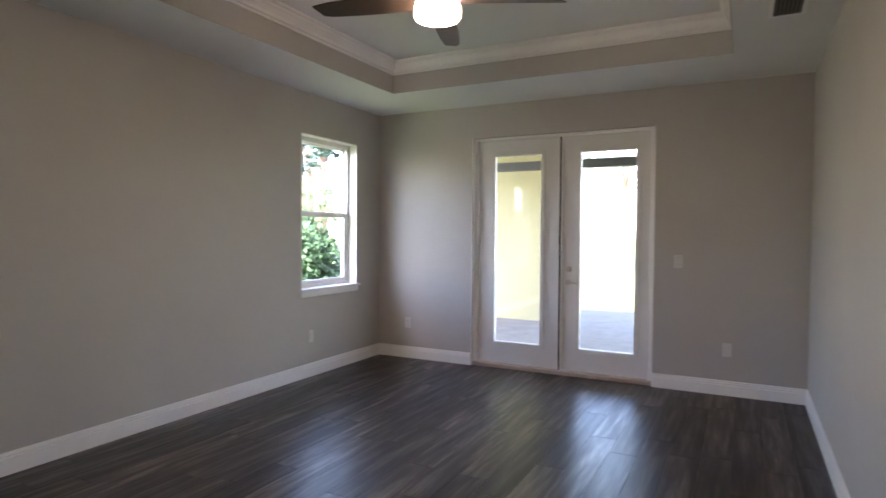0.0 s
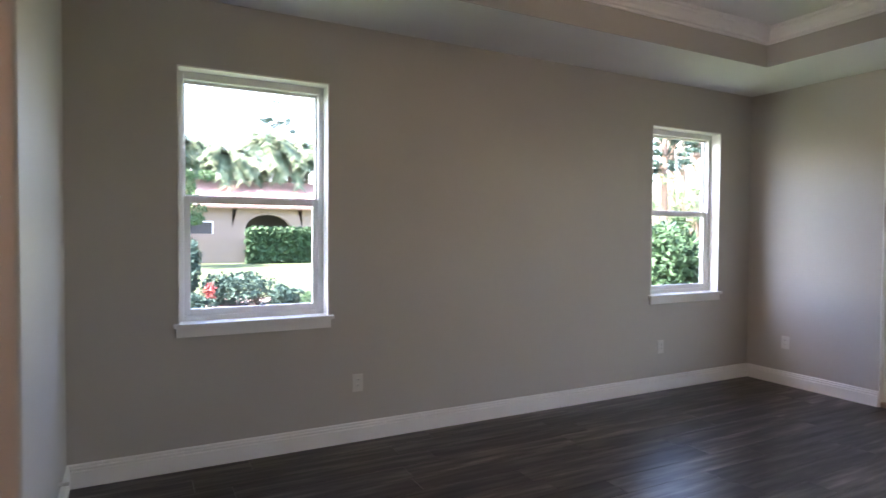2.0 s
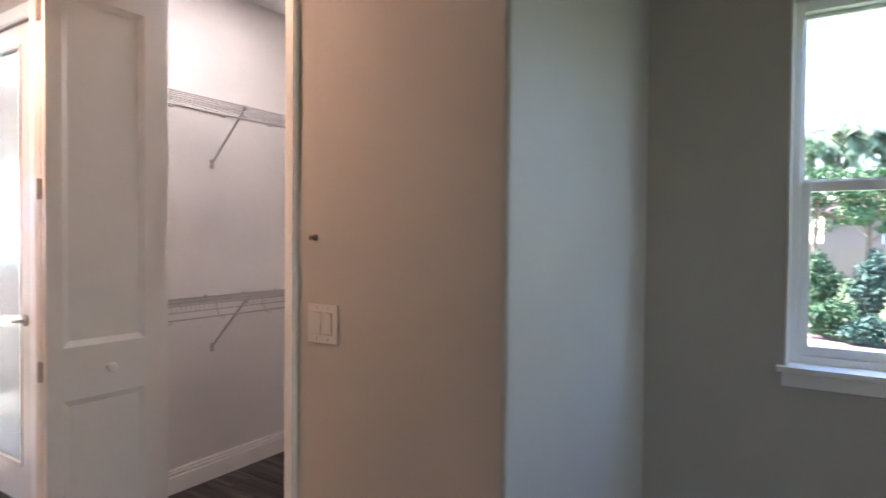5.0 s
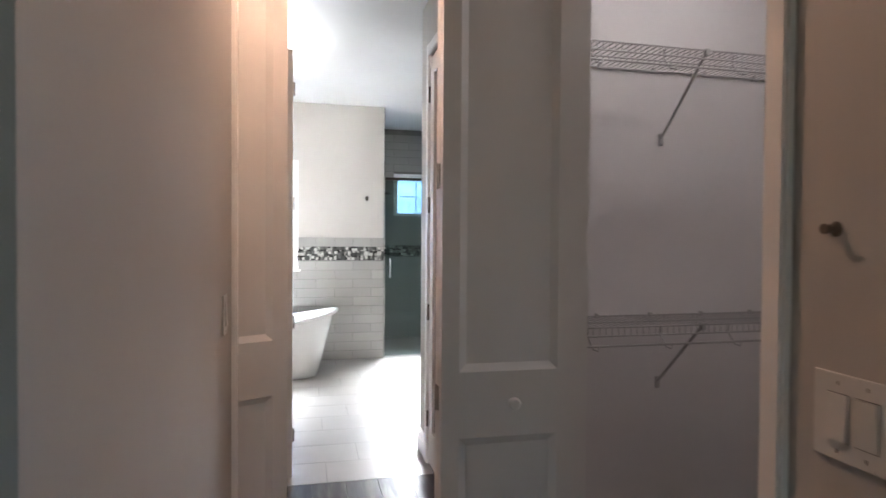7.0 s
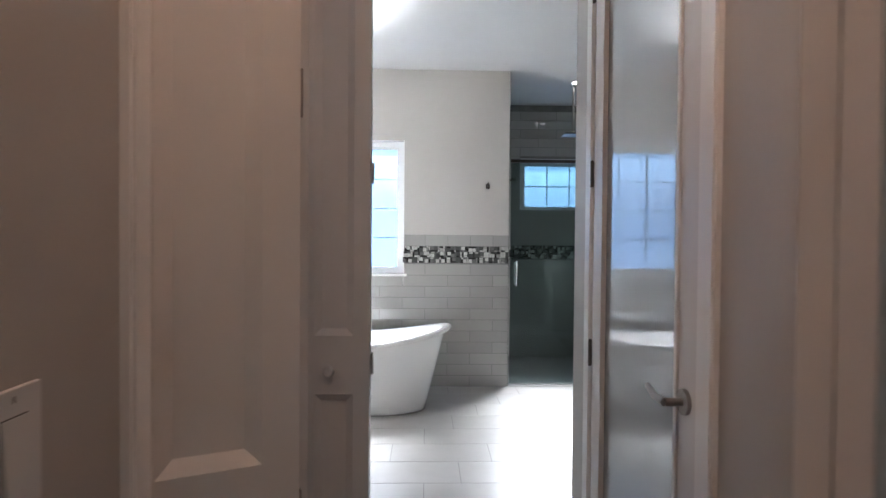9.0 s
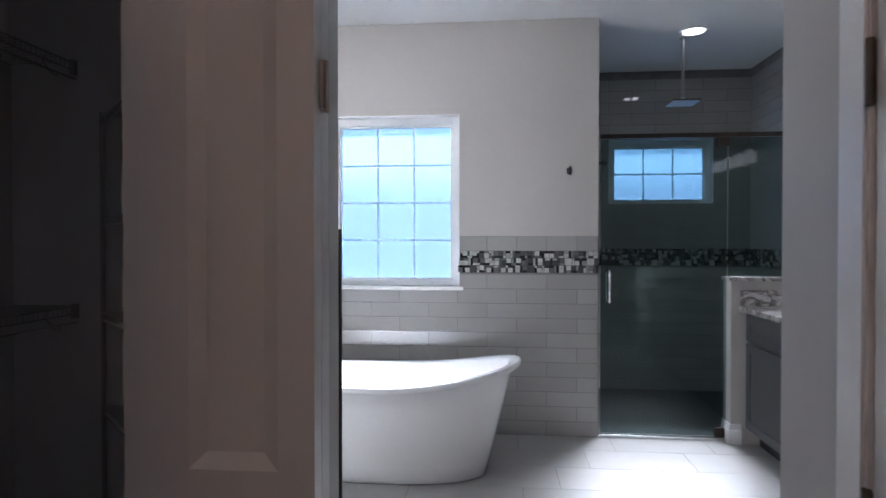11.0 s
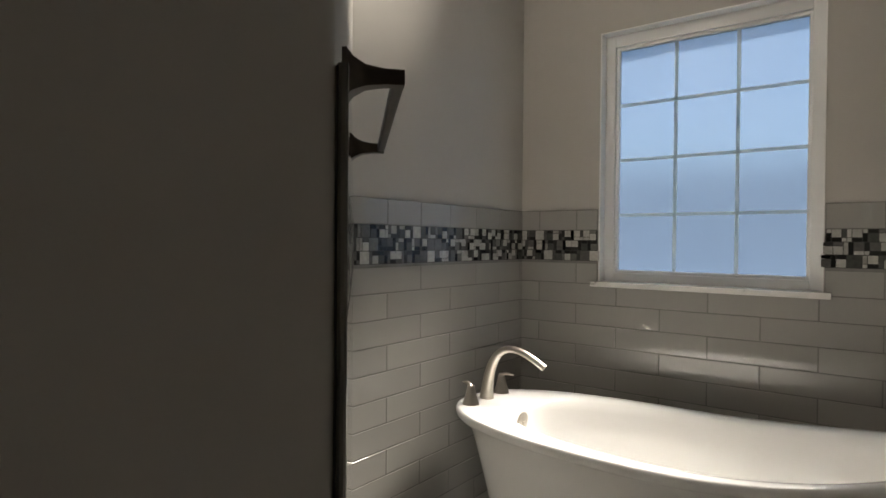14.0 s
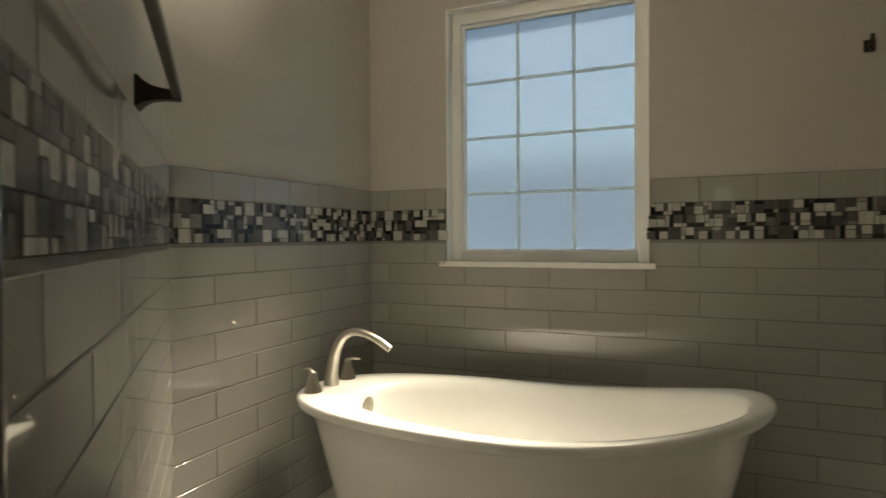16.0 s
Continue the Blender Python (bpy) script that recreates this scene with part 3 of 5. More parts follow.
# ---- folding closet doors ----
M_STEEL = mottled("satin_steel", (0.38, 0.36, 0.34), 0.4, 0.05, 20.0, 100.0, 0.0, 0.0, 0.9)
def fold_leaf(parent, w, knob_at, narrow_left, front):
    """One leaf: x 0..w, front face at y = front * 0.0175, two sunk panels with bevelled fields."""
    t = 0.0175
    s0, s1 = (0.055, 0.10) if narrow_left else (0.10, 0.055)
    p0, p1 = s0, w - s1
    panels = ((0.22, 0.765), (0.965, 2.29)) if w > 0.4 else ((0.22, 0.785), (0.988, 2.29))
    bm = bmesh.new()
    pierced(bm, "x", -t, t, 0, w, 0.012, 2.41, [(p0, p1, a, b) for a, b in panels])
    for a, b in panels:
        box(bm, p0, p1, -0.006, 0.006, a, b)
        for sgn in (-1, 1):
            for (ax, az), (bx, bz) in zip(((p0, a), (p1, a), (p1, b), (p0, b)), ((p1, a), (p1, b), (p0, b), (p0, a))):
                cx, cz = (p0 + p1) / 2, (a + b) / 2
                k = 0.024
                q = [(ax, sgn * t, az), (bx, sgn * t, bz)]
                q2 = [(x + (k if x < cx else -k), sgn * 0.0065, z + (k if z < cz else -k)) for x, _, z in q]
                bm.faces.new([bm.verts.new(v) for v in (q[0], q[1], q2[1], q2[0])])
    leaf = part("door_leaf", bm, M_DOOR, parent)
    if knob_at:
        bm = lathe(bmesh.new(), [(0.010, 0), (0.009, 0.012), (0.012, 0.016), (0.019, 0.024), (0.020, 0.030), (0.014, 0.037), (0.0, 0.039)], 20)
        bm.transform(pose(knob_at, front * t, 0.87, 90 if front < 0 else -90, 0, 0))
        k = smooth(part("knob", bm, M_DOOR, leaf, "small round white knob"))
    return leaf


def fold_pair(name, label, vertex, ends, w, knob, narrow_left=True):
    """Two leaves hinged at the vertex; ends are the points that each leaf runs to."""
    d = thing(name, (vertex[0], vertex[1], 0), label, "bifold door", "folding closet doors")
    for i, e in enumerate(ends):
        v = Vector(e) - Vector(vertex)
        ang = math.degrees(math.atan2(v.y, v.x))
        # the outer face looks away from the other leaf
        other = Vector(ends[1 - i]) - Vector(vertex)
        front = -1 if (v.x * other.y - v.y * other.x) > 0 else 1
        leaf = fold_leaf(d, w, w * 0.47 if (knob == i) else 0, True, front)
        leaf.matrix_basis = pose(0, 0, 0, 0, 0, ang) @ pose(0.006, 0.0185 * front, 0)
    bm = bmesh.new()
    for z in (0.24, 0.885, 1.555, 2.2):
        box(bm, -0.002, 0.003, -0.015, -0.003, z - 0.036, z + 0.036)
        box(bm, -0.002, 0.003, 0.003, 0.015, z - 0.036, z + 0.036)
        tube(bm, [(-0.003, 0, z - 0.038), (-0.003, 0, z + 0.038)], 0.0035, 8)
    h = part("hinge", bm, M_STEEL, d)
    mid = (Vector(ends[0]) + Vector(ends[1])) / 2 - Vector(vertex)
    h.matrix_basis = pose(0, 0, 0, 0, 0, math.degrees(math.atan2(mid.y, mid.x)))
    return d


fold_pair("bifold_door", "white two-panel bifold closet door, folded open", (-2.0, -1.512), [(-2.47, -1.507), (-2.47, -1.55)], 0.47, 0)
fold_pair("bifold_door", "white two-panel bifold door, folded half open", (-1.535, -2.072), [(-1.255, -1.94), (-1.255, -2.19)], 0.30, -1)
fold_pair("bifold_door", "white two-panel bifold closet door, folded flat", (-1.547, -3.211), [(-1.257, -3.208), (-1.257, -3.214)], 0.29, 0)

# ---- closed glazed door in the hall ----
M_OBSCURE, _t, _b = shader("obscure_glass", 0.55)
_b.inputs["Base Color"].default_value = (0.30, 0.33, 0.34, 1)
_b.inputs["Coat Weight"].default_value, _b.inputs["Coat Roughness"].default_value, _b.inputs["Coat IOR"].default_value = 1.0, 0.012, 2.0
bump(_t, _b, noise_out(_t, coords(_t), 90.0), 0.03, 0.0005)
door_3 = tagged(new("door_3"), "white door with one tall obscure glass panel, closed", "door", kind="structure")
door_3.matrix_world = pose(XH2 + 0.006, -3.240, 0, 0, 0, 90)
W3 = 0.83
part("door_slab", pierced(bmesh.new(), "x", 0.0, 0.035, 0.0, W3, 0.015, 2.44, [(0.115, W3 - 0.115, 0.22, 2.33)]), M_DOOR, door_3)
_bm = bmesh.new()
for a, b, lo, hi in ((0.10, 0.118, 0.205, 2.345), (W3 - 0.118, W3 - 0.10, 0.205, 2.345), (0.118, W3 - 0.118, 0.205, 0.222), (0.118, W3 - 0.118, 2.328, 2.345)):
    box(_bm, a, b, -0.006, 0.0, lo, hi, 0.002)
part("glazing_bead", _bm, M_DOOR, door_3)
part("pane", boxed(0.115, W3 - 0.115, 0.012, 0.022, 0.22, 2.33), M_OBSCURE, door_3)
_bm = bmesh.new()
_x = W3 - 0.06
tube(_bm, [(_x, 0, 0.955), (_x, -0.01, 0.955)], 0.030, 20)
tube(_bm, [(_x, -0.008, 0.955), (_x, -0.05, 0.955)], 0.010, 12)
tube(_bm, [(_x, -0.05, 0.955), (_x - 0.04, -0.056, 0.957), (_x - 0.105, -0.05, 0.968)], [0.010, 0.009, 0.007], 10)
smooth(part("door_handle", _bm, M_STEEL, door_3, "satin steel lever handle"))
for z in (0.275, 0.92, 1.565, 2.225):
    _bm = boxed(-0.004, 0.0, -0.002, 0.033, z - 0.045, z + 0.045)
    tube(_bm, [(-0.004, -0.007, z - 0.048), (-0.004, -0.007, z + 0.048)], 0.006, 10)
    part("hinge", _bm, M_HINGE, door_3, "dark bronze door hinge")


# ---- switches and sockets ----
# dark colour for the shadow line painted round each switch rocker
M_GAP = mottled("shadow_gap", (0.16, 0.15, 0.14), 0.8, 0.05, 8.0, 60.0, 0.0)

def wall_plate(name, place, turn, gangs, kind, label, w=None):
    """A plate whose face looks along its own -y."""
    w = w or (0.035 + 0.047 * gangs)
    ob = thing(name, place, label, "light switch" if kind == "switch" else "power outlet", "", turn)
    h = 0.127 if gangs > 1 else 0.12
    part("plate", boxed(-w / 2, w / 2, -0.006, 0, -h / 2, h / 2, 0.002), M_PLATE, ob)
    for g in range(gangs):
        x = (g - (gangs - 1) / 2) * 0.047
        if kind == "switch":
            bm = bmesh.new()
            prof = [(-0.006, -0.034), (-0.0075, -0.034), (-0.0115, 0.034), (-0.006, 0.034)] if g % 2 else [(-0.006, -0.034), (-0.0115, -0.034), (-0.0075, 0.034), (-0.006, 0.034)]
            a = [bm.verts.new((x - 0.0165, y, z)) for y, z in prof]
            b = [bm.verts.new((x + 0.0165, y, z)) for y, z in prof]
            bm.faces.new(a), bm.faces.new(b)
            for k in range(4):
                bm.faces.new((a[k], a[(k + 1) % 4], b[(k + 1) % 4], b[k]))
            part("rocker", bm, M_PLATE, ob)
            # thin dark sheet paints the shade in the gap round the rocker
            part("gap_shade", boxed(x - 0.0176, x + 0.0176, -0.0063, -0.006, -0.0355, 0.0355), M_GAP, ob)
            for s in (-1, 1):
                part("screw", boxed(x - 0.0012, x + 0.0012, -0.0066, -0.006, s * 0.050 - 0.003, s * 0.050 + 0.003), M_HINGE, ob)
        else:
            for z in (-0.019, 0.019):
                part("socket", boxed(x - 0.016, x + 0.016, -0.0085, -0.006, z - 0.0145, z + 0.0145, 0.003), M_PLATE, ob)
            for z in (-0.019, 0.019):
                for dx in (-0.006, 0.006):
                    part("slot", boxed(x + dx - 0.001, x + dx + 0.001, -0.0088, -0.0085, z - 0.002, z + 0.006), M_DARK, ob)
    return ob


wall_plate("light_switch", (XP, -0.453, 1.113), 90, 2, "switch", "white two-gang rocker switch on greige wall")
wall_plate("light_switch", (XHL, -1.66, 1.132), -90, 1, "switch", "white single rocker switch on hall wall", 0.075)
wall_plate("light_switch", (XB, -3.575, 1.132), -90, 4, "switch", "white four-gang rocker switch on bathroom wall")
wall_plate("light_switch", (-0.51, YD, 1.19), 0, 1, "switch", "white single rocker switch beside the french doors", 0.075)
for p, r in (((XL, 1.88, 0.40), 90), ((XL, 4.78, 0.40), 90), ((-3.40, YD, 0.405), 0), ((-0.09, YD, 0.408), 0)):
    wall_plate("power_outlet", p, r, 1, "outlet", "white duplex outlet low on a greige wall", 0.075)
_bm = bmesh.new()
tube(_bm, [(XP, -0.491, 1.387), (XP + 0.008, -0.491, 1.387), (XP + 0.022, -0.491, 1.387)], [0.012, 0.006, 0.008], 12)
tagged(new("wall_peg", mesh_of("wall_peg", _bm, M_HINGE)), "small dark metal peg on the greige wall", "peg")
_bm = bmesh.new()
tube(_bm, [(-3.40, YRET, 0.175), (-3.40, YRET + 0.02, 0.175), (-3.40, YRET + 0.045, 0.175)], [0.014, 0.007, 0.010], 12)
tagged(new("door_stop", mesh_of("door_stop", _bm, M_PLATE)), "small white door stop above the baseboard", "door stop")

# ---- ceiling fan ----
FAN = (-1.47, 3.05)
fan = thing("ceiling_fan", (*FAN, 2.59), "dark brown four-blade ceiling fan with a lit round lamp", "ceiling fan")
smooth(part("canopy", lathe(bmesh.new(), [(0.0, 0.51), (0.07, 0.51), (0.07, 0.48), (0.045, 0.45), (0.015, 0.445)]), M_BRONZE, fan))
part("downrod", tube(bmesh.new(), [(0, 0, 0.27), (0, 0, 0.46)], 0.013, 12), M_BRONZE, fan)
smooth(part("motor_housing", lathe(bmesh.new(), [(0.02, 0.28), (0.06, 0.27), (0.115, 0.23), (0.13, 0.18), (0.13, 0.11), (0.125, 0.085), (0.0, 0.085)], 32), M_BRONZE, fan))
smooth(part("lamp_shade", lathe(bmesh.new(), [(0.118, 0.084), (0.125, 0.07), (0.125, 0.02), (0.115, 0.004), (0.08, -0.004), (0.0, -0.006)], 32), M_LAMP, fan, "glowing white round glass shade"))
M_BLADE = mottled("dark_walnut_blade", (0.035, 0.024, 0.018), 0.35, 0.3, 8.0, 90.0, 0.1)
for a in (20, 110, 200, 290):
    bm = bmesh.new()
    prev = None
    for i in range(9):
        r = 0.10 + 0.57 * i / 8
        half = 0.055 + 0.020 * math.sin(math.pi * i / 8) - (0.012 if i == 8 else 0)
        lift = 0.094 - 0.02 * (i / 8) ** 2
        tw = radians(13)
        row = []
        for s, dz in ((-1, 0.0), (1, 0.0), (1, 0.007), (-1, 0.007)):
            row.append(bm.verts.new((r + (0.02 * s if i == 8 else 0), s * half * math.cos(tw), lift + s * half * math.sin(tw) + dz)))
        if prev:
            for k in range(4):
                bm.faces.new((prev[k], prev[(k + 1) % 4], row[(k + 1) % 4], row[k]))
        else:
            bm.faces.new(row)
        prev = row
    bm.faces.new(prev)
    b = part("blade", bm, M_BLADE, fan)
    b.matrix_basis = pose(0, 0, 0, 0, 0, a)

# ---- ceiling vent ----
vent = thing("ceiling_vent", (0.24, 4.25, CEIL), "louvred ceiling air vent with a white frame", "vent")
_bm = bmesh.new()
for a, b, c, d in ((-0.1, 0.1, -0.19, -0.165), (-0.1, 0.1, 0.165, 0.19), (-0.1, -0.075, -0.165, 0.165), (0.075, 0.1, -0.165, 0.165)):
    box(_bm, a, b, c, d, -0.008, 0.0)
part("frame", _bm, M_TRIM, vent)
part("backing", boxed(-0.075, 0.075, -0.165, 0.165, -0.002, 0.0), M_DARK, vent)
for k in range(7):
    bm = boxed(-0.0075, 0.0075, -0.165, 0.165, -0.0008, 0.0008)
    s = part("slat", bm, M_HINGE, vent)
    s.matrix_basis = pose(-0.063 + 0.021 * k, 0, -0.005, 0, 40, 0)


# ---- wire closet shelving: runs along its own x, wall at y = 0, shelf at z = 0 ----
def wire_shelf(name, place, turn, length, braces, rod=True, depth=0.30):
    ob = thing(name, place, "white vinyl-coated wire closet shelf with hanging rod", "wire shelf", "wire closet shelves", turn)
    bm = bmesh.new()
    for y, z in ((-0.006, 0), (-depth * 0.5, -0.004), (-depth, 0), (-depth, -0.032)):
        tube(bm, [(0, y, z), (length, y, z)], 0.0032, 6)
    part("rail", bm, M_WIRE, ob)
    bm = bmesh.new()
    n = int(length / 0.0254)
    for k in range(n + 1):
        x = 0.004 + k * (length - 0.008) / n
        tube(bm, [(x, 0, 0.003), (x, -depth, 0.003), (x, -depth - 0.001, -0.032)], 0.0017, 5, False)
    tagged(part("wire", bm, M_WIRE, ob), kind="stuff")
    if rod:
        bm = tube(bmesh.new(), [(0, -depth - 0.004, -0.068), (length, -depth - 0.004, -0.068)], 0.0042, 8)
        part("hanging_rod", bm, M_WIRE, ob)
        for k in range(int(length / 0.3) + 1):
            x = 0.12 + k * 0.3
            if x < length:
                bm = tube(bmesh.new(), [(x, -depth + 0.02, -0.002), (x + 0.004, -depth + 0.03, -0.035), (x + 0.012, -depth - 0.0, -0.078), (x + 0.026, -depth - 0.012, -0.084), (x + 0.034, -depth - 0.006, -0.068)], 0.003, 6)
                part("rod_hook", bm, M_WIRE, ob)
    for x in braces:
        bm = tube(bmesh.new(), [(x, -0.008, -0.285), (x, -depth + 0.01, -0.010)], 0.0062, 8)
        box(bm, x - 0.009, x + 0.009, -0.012, 0, -0.315, -0.265, 0.002)
        box(bm, x - 0.009, x + 0.009, -depth - 0.006, -depth + 0.012, -0.02, 0.006, 0.002)
        part("brace", bm, M_WIRE, ob)
    for k in range(int(length / 0.25) + 1):
        x = 0.05 + k * 0.25
        if x < length:
            part("wall_clip", boxed(x - 0.006, x + 0.006, -0.012, 0, -0.006, 0.012), M_WIRE, ob)
    return ob


for z in (2.085, 1.045):
    wire_shelf("wire_shelf", (-2.50, -2.03, z), 180, 1.28, (0.59,))
    s = wire_shelf("wire_shelf", (0.30, -0.55, z), -90, 4.16, (0.8, 1.8, 2.8, 3.6))
    bm = boxed(4.145, 4.168, -0.31, -0.285, -0.05, 0.012, 0.003)
    part("end_bracket", bm, M_WIRE, s)
# narrow shelf tower on the walk-in closet's end wall
tower = thing("shelf_tower", (-0.13, -4.70, 0), "wire shelf tower standing along the angled closet wall", "shelf", "", 135.6)
for x in (0.0, 0.58, 1.15):
    for y in (0.0, 0.265):
        part("post", tube(bmesh.new(), [(x, y, 0), (x, y, 1.87)], 0.009, 8), M_WIRE, tower)
for z in (0.62, 1.02, 1.42, 1.85):
    bm = bmesh.new()
    for y in (0.0, 0.13, 0.265):
        tube(bm, [(0, y, z), (1.15, y, z)], 0.004, 6)
    tube(bm, [(0, 0, z - 0.03), (1.15, 0, z - 0.03)], 0.004, 6)
    for k in range(46):
        tube(bm, [(1.15 * k / 45, 0, z + 0.004), (1.15 * k / 45, 0.265, z + 0.004)], 0.0018, 5)
    tagged(part("wire_deck", bm, M_WIRE, tower), kind="stuff")


M_MUNTIN, _t, _b = shader("translucent_muntin", 0.4)
_b.inputs["Base Color"].default_value = (0.80, 0.84, 0.83, 1)
_tl = node(_t, "BsdfTranslucent", Color=(0.80, 0.86, 0.85, 1))
_mx = _t.nodes.new("ShaderNodeMixShader")
_mx.inputs[0].default_value = 0.6
_t.links.new(_b.outputs[0], _mx.inputs[1])
_t.links.new(_tl.outputs[0], _mx.inputs[2])
_t.links.new(_mx.outputs[0], _t.nodes["Material Output"].inputs["Surface"])


# ---- bathroom windows: own x along the wall, +y outwards ----
def bath_window(name, xc, yface, z0, w, h, cols, rows, label):
    win = tagged(new(name), label, "window", "", "structure")
    win.matrix_world = pose(xc, yface, z0, 0, 0, 180)
    w /= 2
    bm = bmesh.new()
    for a, b, lo, hi in ((-w, -w + 0.006, 0, h), (w - 0.006, w, 0, h), (-w + 0.006, w - 0.006, h - 0.006, h)):
        box(bm, a, b, -0.002, 0.075, lo, hi)
    part("reveal", bm, M_TRIM, win)
    f = 0.052
    bm = bmesh.new()
    for a, b, lo, hi in ((-w, -w + f, 0, h), (w - f, w, 0, h), (-w + f, w - f, h - 0.06, h), (-w + f, w - f, 0, 0.04)):
        box(bm, a, b, 0.055, 0.13, lo, hi, 0.004)
    for a, b, lo, hi in ((-w + f, -w + f + 0.014, 0.04, h - 0.06), (w - f - 0.014, w - f, 0.04, h - 0.06), (-w + f + 0.014, w - f - 0.014, h - 0.074, h - 0.06), (-w + f + 0.014, w - f - 0.014, 0.04, 0.054)):
        box(bm, a, b, 0.07, 0.105, lo, hi, 0.003)
    part("window_frame", bm, M_VINYL, win)
    x0, x1, lo, hi = -w + f + 0.014, w - f - 0.014, 0.054, h - 0.074
    cuts = [x0 + (x1 - x0) * k / cols for k in range(cols + 1)], [lo + (hi - lo) * k / rows for k in range(rows + 1)]
    for a, b in zip(cuts[0], cuts[0][1:]):
        for c, d in zip(cuts[1], cuts[1][1:]):
            part("pane", boxed(a, b, 0.092, 0.095, c, d), M_FROST, win)
    for c in cuts[0][1:-1]:
        part("muntin", boxed(c - 0.007, c + 0.007, 0.084, 0.0915, lo, hi), M_MUNTIN, win)
    for c in cuts[1][1:-1]:
        part("muntin", boxed(x0, x1, 0.0835, 0.091, c - 0.007, c + 0.007), M_MUNTIN, win)
    return win


bath_window("window_3", (BW[0] + BW[1]) / 2, YW, BZ[0], BW[1] - BW[0], BZ[1] - BZ[0], 3, 4, "frosted white-framed bathroom window with a grid")
bath_window("window_4", (SW[0] + SW[1]) / 2, YS, SZ[0], SW[1] - SW[0], SZ[1] - SZ[0], 3, 2, "small frosted shower window with a grid")
structure("window_sill_stone", boxed(BW[0] - 0.028, BW[1] + 0.028, YW - 0.055, YW + 0.036, BZ[0] - 0.026, BZ[0] - 0.001, 0.004), M_SILL, "veined white marble window sill", "window sill")

# tile edge trims
M_EDGE = mottled("edge_trim", (0.22, 0.21, 0.19), 0.22, 0.05, 5.0, 60.0, 0.0, 0.0, 0.7)
_e = Vector(DIAG0) + Vector((0.714, -0.70)) * 0.006
_bm = bmesh.new()
tube(_bm, [(_e.x - 0.004, _e.y - 0.006, 0.0), (_e.x - 0.004, _e.y - 0.006, 1.36)], 0.0055, 10)
structure("trim_tile_edge", _bm, M_EDGE, "dark metal tile edge strip", "tile trim")

# ---- freestanding tub ----
TUBC, TUBL, TUBW = (-1.135, -5.72), 0.80, 0.365


def tub_ring(bm, cx, hl, hw, z, lift, n=72, power=2.35):
    ring = []
    for k in range(n):
        a = 2 * math.pi * k / n
        c, s = math.cos(a), math.sin(a)
        x = math.copysign(abs(c) ** (2 / power), c) * hl
        y = math.copysign(abs(s) ** (2 / power), s) * hw
        u = (cx + x) / TUBL
        rise = 0.012 + 0.108 * max(0.0, -u) ** 2.0
        ring.append(bm.verts.new((cx + x, y, z + lift * rise)))
    return ring


tub = thing("bathtub", (*TUBC, 0), "white acrylic freestanding bathtub with a raised end", "bathtub")
_bm = bmesh.new()
H = 0.545
_rings = [tub_ring(_bm, *r) for r in (
    (0.0, 0.575, 0.225, 0.0, 0), (0.0, 0.60, 0.245, 0.012, 0), (0.0, 0.625, 0.262, 0.10, 0.1), (0.0, 0.665, 0.285, 0.25, 0.3), (0.0, 0.715, 0.312, 0.42, 0.6),
    (0.0, 0.748, 0.328, H - 0.045, 1), (0.0, 0.762, 0.335, H - 0.040, 1), (0.0, 0.79, 0.361, H - 0.036, 1), (0.0, 0.798, TUBW, H - 0.026, 1), (0.0, 0.80, TUBW, H - 0.014, 1),
    (0.0, 0.795, 0.362, H - 0.004, 1), (0.0, 0.782, 0.356, H, 1), (-0.03, 0.745, 0.330, H, 1), (-0.085, 0.655, 0.306, H - 0.002, 1),
    (-0.089, 0.643, 0.298, H - 0.010, 1), (-0.092, 0.632, 0.280, H - 0.04, 0.95), (-0.09, 0.58, 0.255, H - 0.20, 0.6), (-0.07, 0.54, 0.225, H - 0.36, 0.2), (-0.07, 0.50, 0.20, H - 0.415, 0), (-0.07, 0.40, 0.15, H - 0.43, 0), (-0.07, 0.10, 0.05, H - 0.435, 0))]
for a, b in zip(_rings, _rings[1:]):
    for k in range(len(a)):
        _bm.faces.new((a[k], a[(k + 1) % len(a)], b[(k + 1) % len(a)], b[k]))
_bm.faces.new(_rings[0])
_bm.faces.new(_rings[-1])
smooth(part("tub_shell", _bm, M_ACRYLIC, tub), 60)
_bm = bmesh.new()
tube(_bm, [(0.0, 0, 0), (0.008, 0, 0.001), (0.012, 0, 0.002)], [0.038, 0.037, 0.027], 24)
box(_bm, 0.010, 0.016, -0.012, 0.012, -0.028, 0.006, 0.003)
_o = smooth(part("overflow_plate", _bm, M_NICKEL, tub, "round brushed nickel overflow plate"))
_o.matrix_basis = pose(0.532, 0.02, 0.500, 0, 14, 180)

